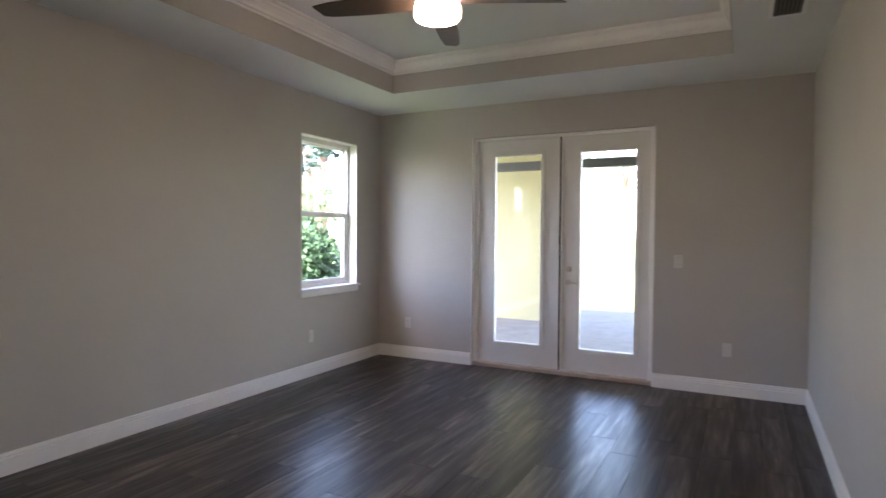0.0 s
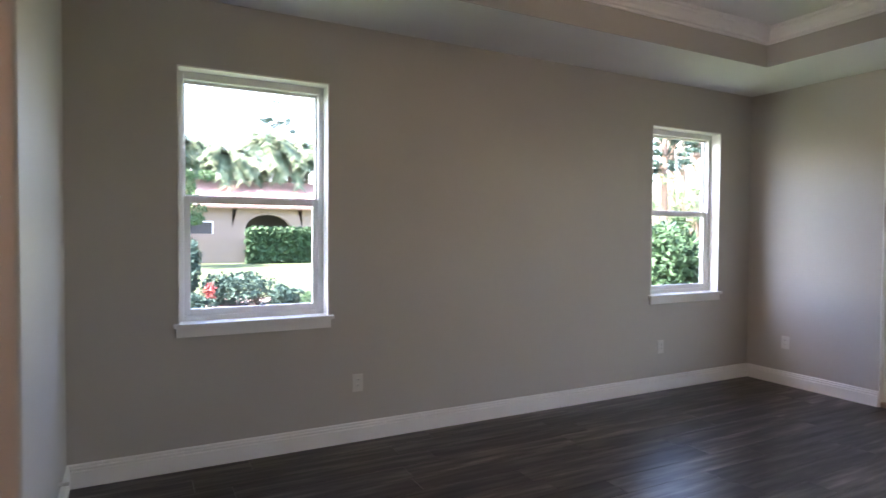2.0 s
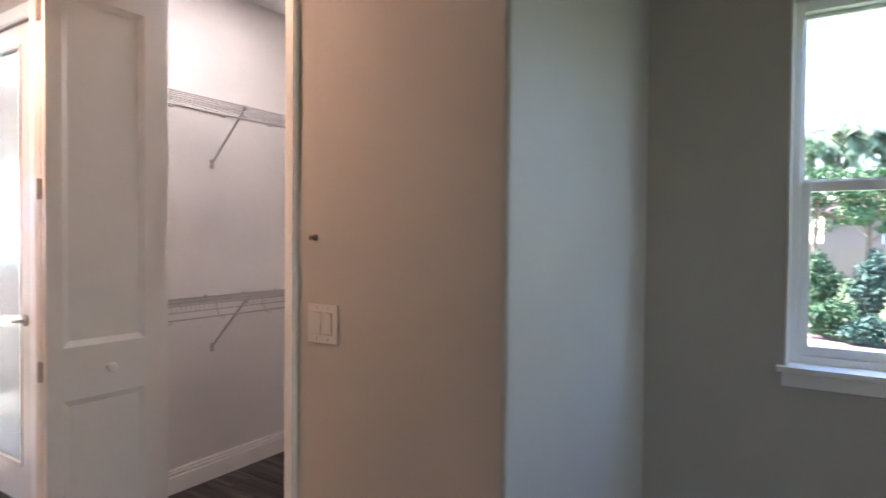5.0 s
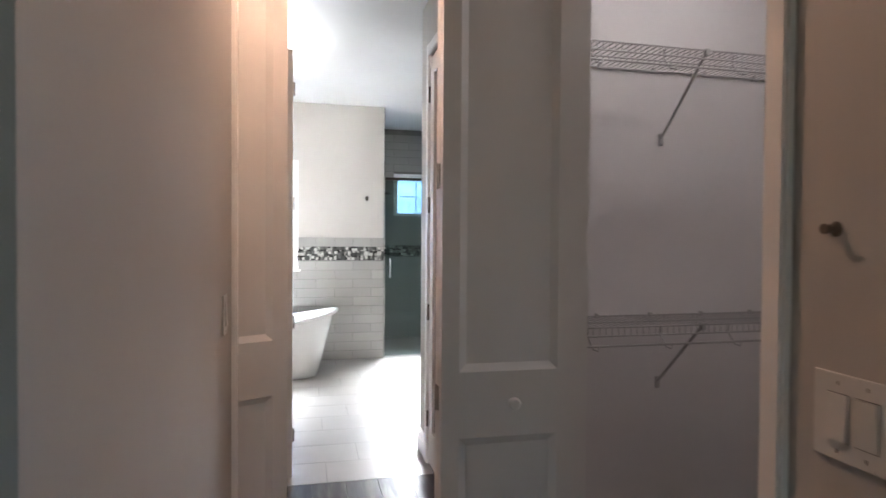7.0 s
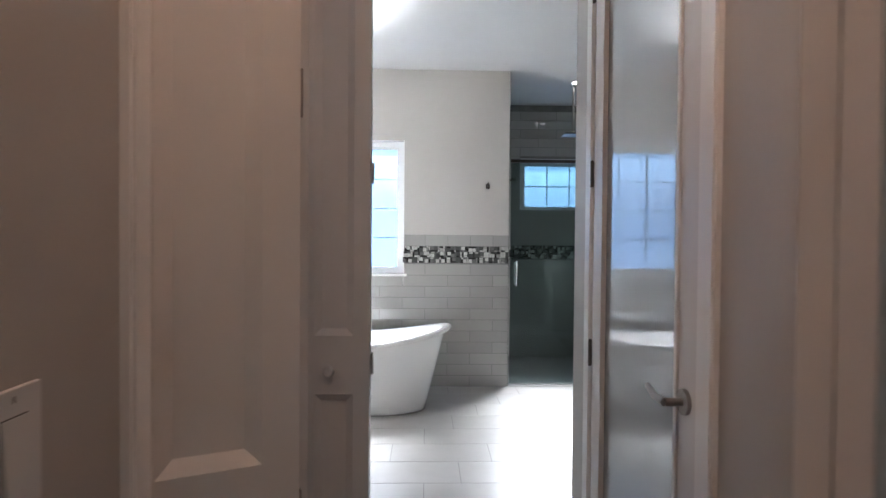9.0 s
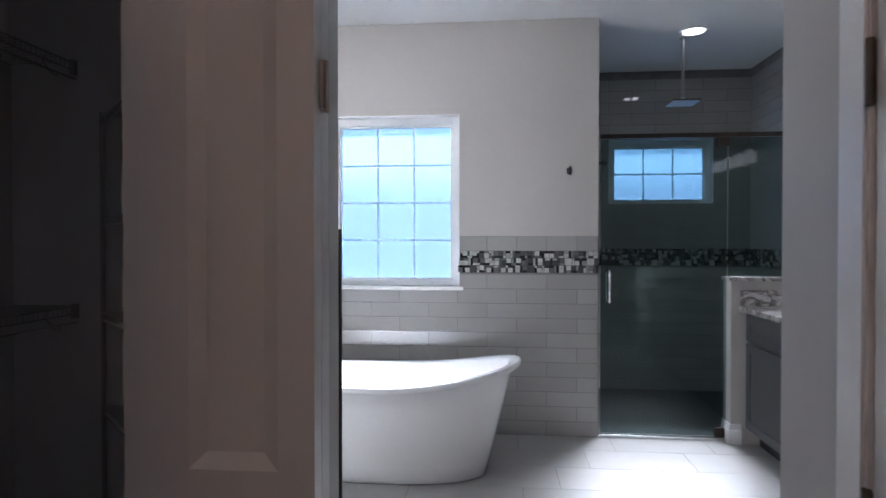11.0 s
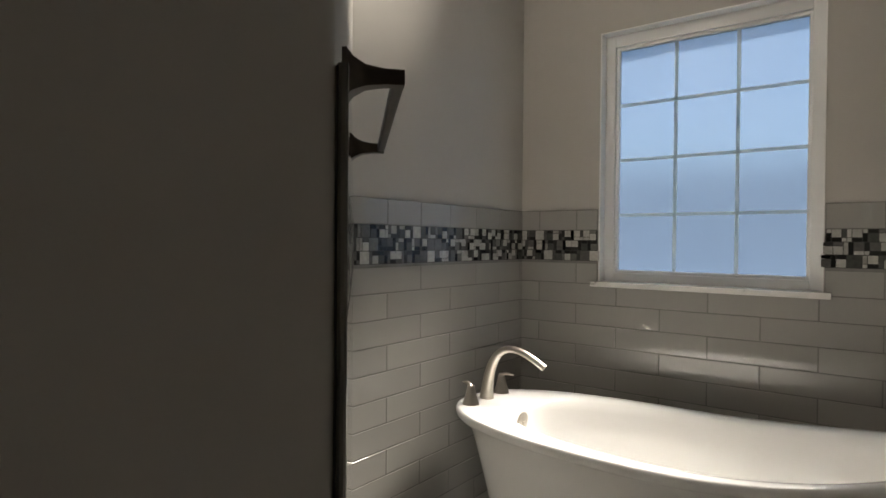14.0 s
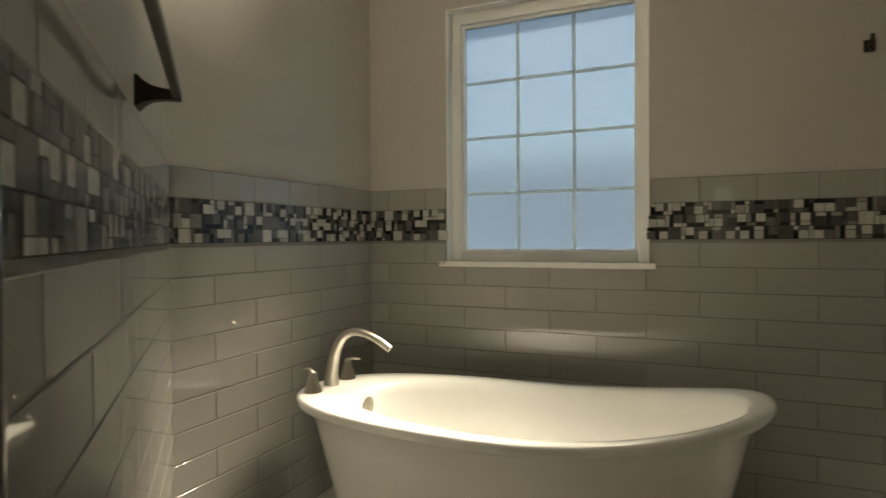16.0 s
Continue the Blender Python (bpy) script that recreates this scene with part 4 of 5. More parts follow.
# deck-mounted filler
faucet = thing("tub_faucet", (-0.425, -5.725, H + 0.012), "brushed nickel arched tub faucet with two lever handles", "faucet")
_arc, _rad = [], []
for k in range(15):
    q = k / 14
    u = 1 - q
    p = Vector((0, 0, 0)) * u ** 3 + Vector((-0.005, -0.004, 0.17)) * 3 * u * u * q + Vector((-0.055, -0.015, 0.285)) * 3 * u * q * q + Vector((-0.245, -0.032, 0.150)) * q ** 3
    _arc.append(tuple(p))
    _rad.append(0.030 - 0.016 * min(1.0, q * 1.5) ** 0.6)
smooth(part("spout", tube(bmesh.new(), _arc, _rad, 18), M_NICKEL, faucet))
for y in (-0.115, 0.115):
    bm = lathe(bmesh.new(), [(0.034, 0.0), (0.032, 0.006), (0.022, 0.035), (0.016, 0.062), (0.015, 0.072), (0.0, 0.074)], 20)
    bm.transform(Matrix.Translation((0.0, y, 0)))
    h = smooth(part("handle_base", bm, M_NICKEL, faucet))
    s = 1 if y < 0 else -1
    bm = bmesh.new()
    tube(bm, [(0, y, 0.064), (0.006, y, 0.078), (-0.02 * s, y - 0.004, 0.085), (-0.055 * s if s > 0 else 0.045, y - 0.01, 0.082)], [0.010, 0.009, 0.007, 0.004], 10)
    for v in bm.verts:
        v.co.z = 0.064 + (v.co.z - 0.064) * 0.85
    smooth(part("lever", bm, M_NICKEL, h))

# ---- towel bar on the angled wall ----
_a = (Vector(DIAG1) - Vector(DIAG0)).normalized()
bar = thing("towel_bar", (DIAG0[0] + _a.x * 0.25, DIAG0[1] + _a.y * 0.25, 1.415), "dark bronze towel bar with flared square posts", "towel bar", "", math.degrees(math.atan2(_a.y, _a.x)))
for x in (0.0, 0.60):
    bm = bmesh.new()
    prev = None
    for d, s in ((0.0, 0.030), (0.006, 0.030), (0.014, 0.022), (0.030, 0.014), (0.055, 0.0105), (0.082, 0.010)):
        row = [bm.verts.new((x + i * s, -d, j * s + 0.0)) for i, j in ((-1, -1), (1, -1), (1, 1), (-1, 1))]
        if prev:
            for k in range(4):
                bm.faces.new((prev[k], prev[(k + 1) % 4], row[(k + 1) % 4], row[k]))
        else:
            bm.faces.new(row)
        prev = row
    bm.faces.new(prev)
    smooth(part("post", bm, M_BRONZE, bar), 35)
part("rod", boxed(-0.009, 0.609, -0.083, -0.066, -0.0085, 0.0085, 0.004), M_BRONZE, bar)

# ---- robe hook ----
hook = thing("robe_hook", (-2.282, YW, 1.80), "dark bronze double robe hook on painted wall", "hook")
part("plate", boxed(-0.018, 0.018, 0, 0.008, -0.022, 0.022, 0.003), M_BRONZE, hook)
_bm = tube(bmesh.new(), [(0, 0.006, 0.0), (0, 0.03, -0.008), (0, 0.045, 0.004), (0, 0.048, 0.03)], [0.009, 0.008, 0.008, 0.007], 10)
tube(_bm, [(0, 0.02, -0.006), (0, 0.034, -0.025), (0, 0.046, -0.022)], [0.008, 0.007, 0.006], 10)
smooth(part("peg", _bm, M_BRONZE, hook))

# ---- shower ----
structure("shower_floor", boxed(XS1 + 0.01, XS0 - 0.01, YS + 0.01, YW - 0.05, 0.0, 0.006), mottled("shower_pebble", (0.10, 0.105, 0.105), 0.5, 0.4, 40.0, 60.0, 0.5, 0.003), "dark small-tile shower floor", "shower floor")
shower = thing("shower_enclosure", (XS0, YW - 0.01, 0), "frameless glass shower door with a dark metal header", "shower screen")
part("header_rail", boxed(XS1 - XS0 + 0.002, -0.012, -0.012, 0.014, 2.015, 2.045, 0.003), M_BRONZE, shower)
_door = part("glass_door", boxed(-0.835, -0.018, -0.005, 0.005, 0.03, 2.012), M_SHOWER, shower, "clear grey-green glass door")
_fix = part("glass_panel", boxed(XS1 - XS0 + 0.01, -0.845, -0.005, 0.005, 1.094, 2.012), M_SHOWER, shower, "clear grey-green glass panel")
_door.visible_shadow = _fix.visible_shadow = False
part("threshold_strip", boxed(-0.84, -0.012, -0.012, 0.02, 0.0, 0.022, 0.003), M_CHROME, shower)
for z0, z1 in ((1.955, 2.014), (0.023, 0.085)):
    part("hinge", boxed(-0.85, -0.765, -0.016, 0.016, z0, z1, 0.003), M_BRONZE, shower, "dark square glass hinge")
part("wall_channel", boxed(-0.868, -0.848, -0.012, 0.012, 0.024, 1.06), M_CHROME, shower)
_bm = bmesh.new()
for s in (-1, 1):
    tube(_bm, [(-0.07, 0, 0.92), (-0.07, s * 0.035, 0.92), (-0.07, s * 0.045, 0.935), (-0.07, s * 0.045, 1.11), (-0.07, s * 0.035, 1.122), (-0.07, 0, 1.122)], 0.0095, 12)
smooth(part("door_handle", _bm, M_CHROME, _door, "chrome bar handle"))

head = thing("rain_shower_head", (-3.16, -6.86, 2.83), "square chrome rain shower head on a ceiling arm", "shower head")
smooth(part("flange", lathe(bmesh.new(), [(0.0, 0.0), (0.03, 0.0), (0.03, -0.008), (0.011, -0.014)], 20), M_NICKEL, head))
part("arm", tube(bmesh.new(), [(0, 0, 0), (0, 0, -0.46)], 0.011, 12), M_STEEL, head)
part("plate", boxed(-0.10, 0.10, -0.10, 0.10, -0.485, -0.472, 0.003), M_HINGE, head)
part("neck", lathe(bmesh.new(), [(0.012, -0.44), (0.02, -0.462), (0.026, -0.473)], 16), M_NICKEL, head)
spray = thing("shower_valve", (XS0 - 0.012, -6.62, 1.875), "small dark bronze shower bracket on the tiled wall", "shower bracket")
_bm = bmesh.new()
tube(_bm, [(0, 0, 0), (-0.01, 0, 0), (-0.015, 0, 0)], [0.03, 0.028, 0.012], 16)
tube(_bm, [(-0.01, 0, 0), (-0.05, 0.0, 0.01), (-0.075, 0.01, 0.0)], [0.011, 0.012, 0.018], 12)
smooth(part("bracket", _bm, M_BRONZE, spray))
can = thing("recessed_light", (-3.19, -6.72, 2.83), "lit round recessed ceiling light over the shower", "ceiling light")
smooth(part("trim_ring", lathe(bmesh.new(), [(0.075, 0.0), (0.095, 0.0), (0.093, -0.006), (0.078, -0.008), (0.075, -0.002)], 32), M_TRIM, can))
part("lens", lathe(bmesh.new(), [(0.0, -0.001), (0.075, -0.001), (0.075, -0.004), (0.0, -0.004)], 32), M_CAN, can)
# hall light
hl = thing("recessed_light", (-1.66, -1.58, CEIL), "lit warm recessed ceiling light in the hall", "ceiling light")
smooth(part("trim_ring", lathe(bmesh.new(), [(0.075, 0.0), (0.095, 0.0), (0.093, -0.006), (0.078, -0.008), (0.075, -0.002)], 32), M_TRIM, hl))
part("lens", lathe(bmesh.new(), [(0.0, -0.001), (0.075, -0.001), (0.075, -0.004), (0.0, -0.004)], 32), M_HALL, hl)

cl = thing("recessed_light", (-3.0, -1.38, CEIL), "lit recessed ceiling light inside the closet", "ceiling light")
smooth(part("trim_ring", lathe(bmesh.new(), [(0.075, 0.0), (0.095, 0.0), (0.093, -0.006), (0.078, -0.008), (0.075, -0.002)], 32), M_TRIM, cl))
part("lens", lathe(bmesh.new(), [(0.0, -0.001), (0.075, -0.001), (0.075, -0.004), (0.0, -0.004)], 32), M_CLOSET_LAMP, cl)

# unseen fill light, added to lift the dark walk-in closet
wl = thing("recessed_light", (-0.45, -2.3, CEIL), "unseen recessed fill light added to brighten the walk-in closet", "ceiling light")
smooth(part("trim_ring", lathe(bmesh.new(), [(0.075, 0.0), (0.095, 0.0), (0.093, -0.006), (0.078, -0.008), (0.075, -0.002)], 32), M_TRIM, wl))
part("lens", lathe(bmesh.new(), [(0.0, -0.001), (0.075, -0.001), (0.075, -0.004), (0.0, -0.004)], 32), M_WALKIN_FILL, wl)

# half wall cap and its base
structure("half_wall_cap", boxed(XS1, -3.300, YW - 0.075, YW + 0.075, 1.066, 1.092, 0.004), M_MARBLE, "veined marble cap on the half wall", "wall cap")
structure("baseboard", moulding(bmesh.new(), [(-3.315, YW - 0.06), (-3.315, YW + 0.06), (-3.38, YW + 0.06)][::-1], BASE), M_TRIM, "white stepped wooden baseboard", "baseboard")

# ---- vanity ----
van = thing("vanity_cabinet", (-3.40, YW + 0.065, 0), "dark grey shaker vanity cabinet with bar handles", "vanity")
part("body", boxed(-0.59, -0.02, 0.0, 2.4, 0.10, 0.868), M_CABINET, van)
part("toe_kick", boxed(-0.59, -0.09, 0.02, 2.38, 0.0, 0.10), M_DARK, van)
for k in range(4):
    y0 = 0.02 + k * 0.59
    for lo, hi, nm in ((0.115, 0.665, "door"), (0.685, 0.855, "drawer_front")):
        bm = bmesh.new()
        pierced(bm, "y", -0.02, 0.0, y0, y0 + 0.575, lo, hi, [(y0 + 0.055, y0 + 0.52, lo + 0.055, hi - 0.055)])
        box(bm, -0.02, -0.008, y0 + 0.055, y0 + 0.52, lo + 0.055, hi - 0.055)
        d = part(nm, bm, M_CABINET, van)
        if nm == "door":
            hy = y0 + (0.545 if k % 2 == 0 else 0.03)
            part("handle", tube(bmesh.new(), [(0, hy, 0.46), (0.028, hy, 0.46), (0.028, hy, 0.60), (0, hy, 0.60)], 0.005, 8), M_HINGE, d, "dark metal bar handle")
structure("vanity_counter", boxed(XS1, -3.352, YW + 0.078, YW + 2.49, 0.872, 0.905, 0.003), M_MARBLE, "veined marble vanity counter", "counter")
structure("vanity_splash", boxed(XS1, -3.37, YW + 0.062, YW + 0.077, 0.906, 1.01, 0.003), M_MARBLE, "veined marble splash on the half wall", "backsplash")

# vanity lights on the wall over the counter
vl = thing("vanity_light", (XS1, -5.0, 2.12), "lit four-globe bar light over the vanity", "wall light")
part("back_bar", boxed(0, 0.03, -0.45, 0.45, -0.04, 0.04, 0.006), M_BRONZE, vl)
for k in range(4):
    y = -0.36 + 0.24 * k
    a = part("arm", tube(bmesh.new(), [(0.03, y, 0), (0.10, y, 0.0), (0.12, y, -0.03)], 0.008, 8), M_BRONZE, vl)
    smooth(part("shade", lathe(bmesh.new(), [(0.02, -0.03), (0.045, -0.06), (0.055, -0.11), (0.05, -0.14), (0.0, -0.145)], 20, (0.12, y, 0)), M_VANLAMP, vl, "glowing white glass shade"))


# ---- outside ----
structure("ground", boxed(-260, 260, -200, 260, -0.6, -0.34), M_GRASS, "sunlit green lawn", "lawn")
structure("patio", boxed(-5.2, 3.5, YD + 0.2, 12.2, -0.34, -0.10), M_PAVER, "pale grey paver patio", "patio")
structure("patio_wall", boxed(-5.0, -2.72, 10.15, 10.40, -0.10, 2.95), M_STUCCO, "pale yellow stucco wall beside the patio", "wall")
structure("patio_beam", boxed(-5.0, 3.5, 9.0, 9.16, 2.43, 2.56), mottled("bronze_beam", (0.022, 0.022, 0.021), 0.5, 0.1), "dark bronze screen beam over the patio", "beam")
structure("patio_roof", boxed(-5.0, 3.5, YD + 0.2, 10.4, 2.95, 3.1), M_CEIL, "white patio ceiling", "ceiling")


def leaves(name, material, blobs, size, seed, parent=None, label=""):
    """Many small folded leaves scattered through ellipsoids (x, y, z, rx, ry, rz, count)."""
    g = np.random.default_rng(seed)
    verts, faces = [], []
    for x, y, z, rx, ry, rz, count in blobs:
        d = g.normal(size=(count, 3))
        d /= np.linalg.norm(d, axis=1)[:, None]
        r = g.uniform(0.45, 1.0, count) ** 0.5
        p = np.array([x, y, z]) + d * r[:, None] * np.array([rx, ry, rz])
        a = g.normal(size=(count, 3)); a /= np.linalg.norm(a, axis=1)[:, None]
        b = np.cross(a, g.normal(size=(count, 3))); b /= np.linalg.norm(b, axis=1)[:, None]
        s = size * g.uniform(0.6, 1.4, count)[:, None]
        base = len(verts)
        quad = np.stack([p - a * s, p + b * s * 0.45, p + a * s, p - b * s * 0.45], 1).reshape(-1, 3)
        verts.extend(quad.tolist())
        faces.extend([(base + 4 * k, base + 4 * k + 1, base + 4 * k + 2, base + 4 * k + 3) for k in range(count)])
    me = bpy.data.meshes.new(name)
    me.from_pydata(verts, [], faces)
    me.materials.append(material)
    ob = new(name, me)
    ob.parent = parent
    return tagged(ob, label)


def shrub(name, place, r, h, material, seed, label, n=1600, size=0.06):
    rnd = random.Random(seed)
    ob = thing(name, place, label, "shrub")
    blobs = [(rnd.uniform(-0.5, 0.5) * r, rnd.uniform(-0.5, 0.5) * r, h * rnd.uniform(0.35, 0.65), r * rnd.uniform(0.45, 0.7), r * rnd.uniform(0.45, 0.7), h * rnd.uniform(0.3, 0.45), n // 6) for _ in range(6)]
    leaves("foliage", material, blobs, size, seed, ob)
    bm = bmesh.new()
    for k in range(5):
        a = k * 1.26
        tube(bm, [(0, 0, 0), (0.3 * r * math.cos(a), 0.3 * r * math.sin(a), h * 0.5)], [0.02, 0.008], 5)
    part("stem", bm, M_BARK, ob)
    return ob


def tree(place, height, crown, material, seed, label, n=5200, size=0.085, low=0.42):
    rnd = random.Random(seed)
    ob = thing("tree", place, label, "tree")
    bm = bmesh.new()
    bend = rnd.uniform(-0.3, 0.3)
    tube(bm, [(0, 0, 0), (bend * 0.3, 0, height * 0.35), (bend, 0.1, height * 0.8)], [height * 0.028, height * 0.02, height * 0.008], 9)
    blobs = []
    for k in range(26):
        a, z = rnd.uniform(0, 6.28), height * rnd.uniform(low, 0.96)
        q = crown * rnd.uniform(0.1, 1.0) * (1.25 - 0.8 * abs(z / height - 0.62))
        end = (bend + q * math.cos(a), q * math.sin(a), z + 0.3)
        tube(bm, [(bend * 0.6, 0, z - height * 0.10), end], [height * 0.005, 0.012], 5)
        blobs.append((*end, crown * rnd.uniform(0.14, 0.42), crown * rnd.uniform(0.14, 0.42), crown * rnd.uniform(0.08, 0.24), n // 26))
    part("trunk", bm, M_BARK, ob)
    leaves("crown", material, blobs, size, seed, ob)
    return ob


def palm(place, height, seed, label, fronds=22, reach=2.2):
    rnd = random.Random(seed)
    ob = thing("palm_tree", place, label, "palm tree")
    part("trunk", tube(bmesh.new(), [(0, 0, 0), (0.15, 0.05, height * 0.5), (0.1, 0.1, height)], [0.22, 0.16, 0.15], 10), M_BARK, ob)
    bm = bmesh.new()
    for k in range(fronds):
        a = k * 2.399 + rnd.uniform(-0.2, 0.2)
        up = rnd.uniform(-0.2, 0.9)
        pts = []
        for i in range(8):
            q = i / 7
            pts.append(Vector((0.1 + math.cos(a) * reach * q * math.cos(up * (1 - q * 0.4)), 0.1 + math.sin(a) * reach * q * math.cos(up * (1 - q * 0.4)), height + reach * (math.sin(up) * q - 0.75 * q * q))))
        side = Vector((-math.sin(a), math.cos(a), 0))
        for p, q2 in zip(pts, pts[1:]):
            for m in range(6):
                c = p.lerp(q2, m / 6)
                for s in (-1, 1):
                    l = reach * 0.20
                    tip = c + side * s * l + (q2 - p) * 0.7 + Vector((0, 0, -0.12 * reach * rnd.uniform(0.3, 1)))
                    bm.faces.new([bm.verts.new(v) for v in (c, c + (q2 - p) * 0.17, tip)])
    part("fronds", bm, M_PALM, ob)
    return ob


G = -0.34
structure("mulch_bed", prism(bmesh.new(), [(-17.5, -2.0), (-15.5, 5.0), (-12.6, 6.2), (-10.2, 4.2), (-10.2, -3.0)], G - 0.05, G + 0.02), M_MULCH, "reddish mulch garden bed", "garden bed")
for i, (x, y, r, h, m) in enumerate(((-14.2, 3.1, 0.80, 0.80, M_LEAF_BLUE), (-14.8, 2.4, 0.62, 0.82, M_LEAF_BLUE), (-13.7, 3.75, 0.45, 0.55, M_LEAF_BLUE), (-12.4, 3.98, 0.28, 0.55, M_LEAF), (-12.8, 1.62, 0.45, 0.52, M_LEAF_BLUE),
                                     (-13.2, 0.95, 0.5, 0.7, M_LEAF), (-14.0, -0.8, 0.9, 0.9, M_LEAF_BLUE), (-12.6, -2.6, 1.0, 1.1, M_LEAF), (-11.6, 6.6, 0.7, 0.8, M_LEAF), (-9.8, 9.4, 0.9, 1.5, M_LEAF_BLUE), (-10.6, 8.2, 0.8, 1.0, M_LEAF), (-12.0, 11.0, 1.0, 1.7, M_LEAF_BLUE))):
    shrub("shrub", (x, y, G), r, h, m, 40 + i, "rounded blue-green garden shrub in mulch" if m is M_LEAF_BLUE else "dark green garden shrub in mulch", 2200, 0.045)
shrub("shrub", (-15.0, 1.62, G), 0.36, 1.75, M_LEAF_BLUE, 71, "tall narrow conical shrub in dark blue-green", 2200, 0.05)
shrub("shrub", (-15.4, 0.95, G), 0.45, 1.5, M_LEAF, 73, "tall dark green garden shrub in mulch", 2000, 0.05)
shrub("shrub", (-13.9, 2.02, G), 0.15, 0.62, M_RED, 72, "small red-leaved shrub in the mulch", 240, 0.04)
for i, (x, y, z, q) in enumerate(((-47, 6.6, 6.2, 3.0), (-48, 9.6, 7.6, 3.4), (-47.5, 11.6, 6.4, 3.0), (-50, 13.6, 7.6, 3.2), (-52, 8.0, 6.0, 3.0), (-49, 4.0, 7.0, 3.0), (-48, 16.5, 7.2, 3.2), (-44, -1.0, 6.4, 3.2), (-47, 1.6, 7.4, 3.2), (-40, -5.0, 6.2, 3.0))):
    palm((x, y, G), z + 1.3, 90 + i, "palm tree with arching grey-green fronds", 44, q)
for i, (x, y, h, c) in enumerate(((-52, 10.6, 7.0, 3.0), (-53, 13.8, 8.0, 3.0), (-50, 5.0, 8.6, 1.8), (-27, 12.6, 6.0, 2.4), (-31.5, 2.5, 4.4, 1.7), (-31, 0.6, 4.6, 1.9), (-36, -3.0, 7.5, 3.4), (-28, -5.5, 8.0, 3.2), (-22, 18.5, 8.5, 2.6), (-17, 13.5, 6.5, 2.4), (-25, 24, 8, 3.0), (-26, 31.5, 4.6, 2.2), (-12.5, 24.5, 9, 2.6), (-36, 41, 5.0, 3.0), (-16, 33, 12, 4.2), (-6, 34, 11, 3.6), (1.5, 36, 12, 4.0))):
    tree((x, y, G), h, c, M_LEAF_LIGHT, 120 + i, "green broadleaf tree with an open crown")
for i, (x, y, h, c) in enumerate(((-60, 13.4, 15.0, 1.5), (-29, 33.0, 12, 1.1), (-33, 38.6, 14, 1.3), (-31, 38.4, 13, 1.2), (-38, 44.2, 15, 1.4), (-42, 50.6, 16, 1.5), (-27, 34.0, 11, 1.0), (-24, 27.6, 10, 0.9))):
    tree((x, y, G), h, c, M_LEAF_BLUE, 160 + i, "tall slender pine tree with a sparse crown", 2600, 0.11, 0.5)
structure("garden_wall", boxed(-34.2, -34.0, 1.5, 6.2, G - 0.1, 1.0), M_PEACH, "low peach stucco garden wall", "garden wall")
for i, (x, y, r, h, m) in enumerate(((-9.2, 11.0, 0.9, 2.0, M_LEAF), (-10.8, 12.4, 0.9, 2.2, M_LEAF_BLUE), (-12.6, 13.2, 1.2, 2.4, M_LEAF), (-14.0, 15.5, 1.2, 2.7, M_LEAF), (-8.2, 11.6, 0.8, 1.6, M_LEAF_BLUE))):
    shrub("shrub", (x, y, G), r, h, m, 240 + i, "large leafy green shrub on the lawn", 4200, 0.075)
# clipped hedge
hedge = thing("hedge", (-33.0, 8.2, G), "clipped dark green garden hedge", "hedge")
leaves("foliage", M_LEAF, [(0.0, -1.9 + 0.42 * k, 0.25 + 0.45 * j, 0.55, 0.42, 0.42, 260) for k in range(14) for j in range(4)], 0.13, 33, hedge)
# peach house with an arched porch
house = thing("house", (-42.0, 8.9, G), "peach stucco house with an arched porch and clay roof", "house")
_bm = bmesh.new()
_arch = [(-1.55, 0.0), (-1.55, 1.9)] + [(-1.55 * math.cos(math.pi * k / 12), 1.9 + 1.0 * math.sin(math.pi * k / 12)) for k in range(1, 12)] + [(1.55, 1.9), (1.55, 0.0)]
_ring = [(0.0, y, z) for y, z in _arch]
_outer = [(-2.4, 0.0), (-2.4, 1.9)] + [(-2.4 + 4.8 * k / 12, 3.5) for k in range(1, 12)] + [(2.4, 1.9), (2.4, 0.0)]
for (y0, z0), (y1, z1), (v0, w0), (v1, w1) in zip(_arch, _arch[1:], _outer, _outer[1:]):
    for x in (0.0, -0.4):
        _bm.faces.new([_bm.verts.new(p) for p in ((x, y0, z0), (x, y1, z1), (x, v1, w1), (x, v0, w0))])
    _bm.faces.new([_bm.verts.new(p) for p in ((0, y0, z0), (0, y1, z1), (-0.4, y1, z1), (-0.4, y0, z0))])
box(_bm, -0.4, 0.0, 2.4, 9.0, 0, 3.5)
box(_bm, -0.4, 0.0, -8.0, -2.4, 0, 3.5)
part("wall", _bm, M_PEACH, house)
part("porch_back", boxed(-3.0, -2.8, -8, 9, 0, 3.5), M_DARK, house)
for a, b in ((-5.2, -3.6), (4.0, 5.6)):
    w = part("window", boxed(0.0, 0.05, a, b, 1.0, 2.4), M_VINYL, house)
    part("pane", boxed(0.05, 0.07, a + 0.08, b - 0.08, 1.08, 2.32), M_DARK, w)
_bm = bmesh.new()
_q = [_bm.verts.new(p) for p in ((0.7, -8.6, 3.45), (0.7, 9.6, 3.45), (-5.0, 6.5, 5.6), (-5.0, -5.5, 5.6))]
_bm.faces.new(_q)
_q2 = [_bm.verts.new(p) for p in ((0.7, -8.6, 3.3), (0.7, 9.6, 3.3), (-5.0, 9.6, 3.3), (-5.0, -8.6, 3.3))]
_bm.faces.new(_q2)
_bm.faces.new((_q[0], _q[1], _q2[1], _q2[0]))
part("roof", _bm, M_ROOFTILE, house)
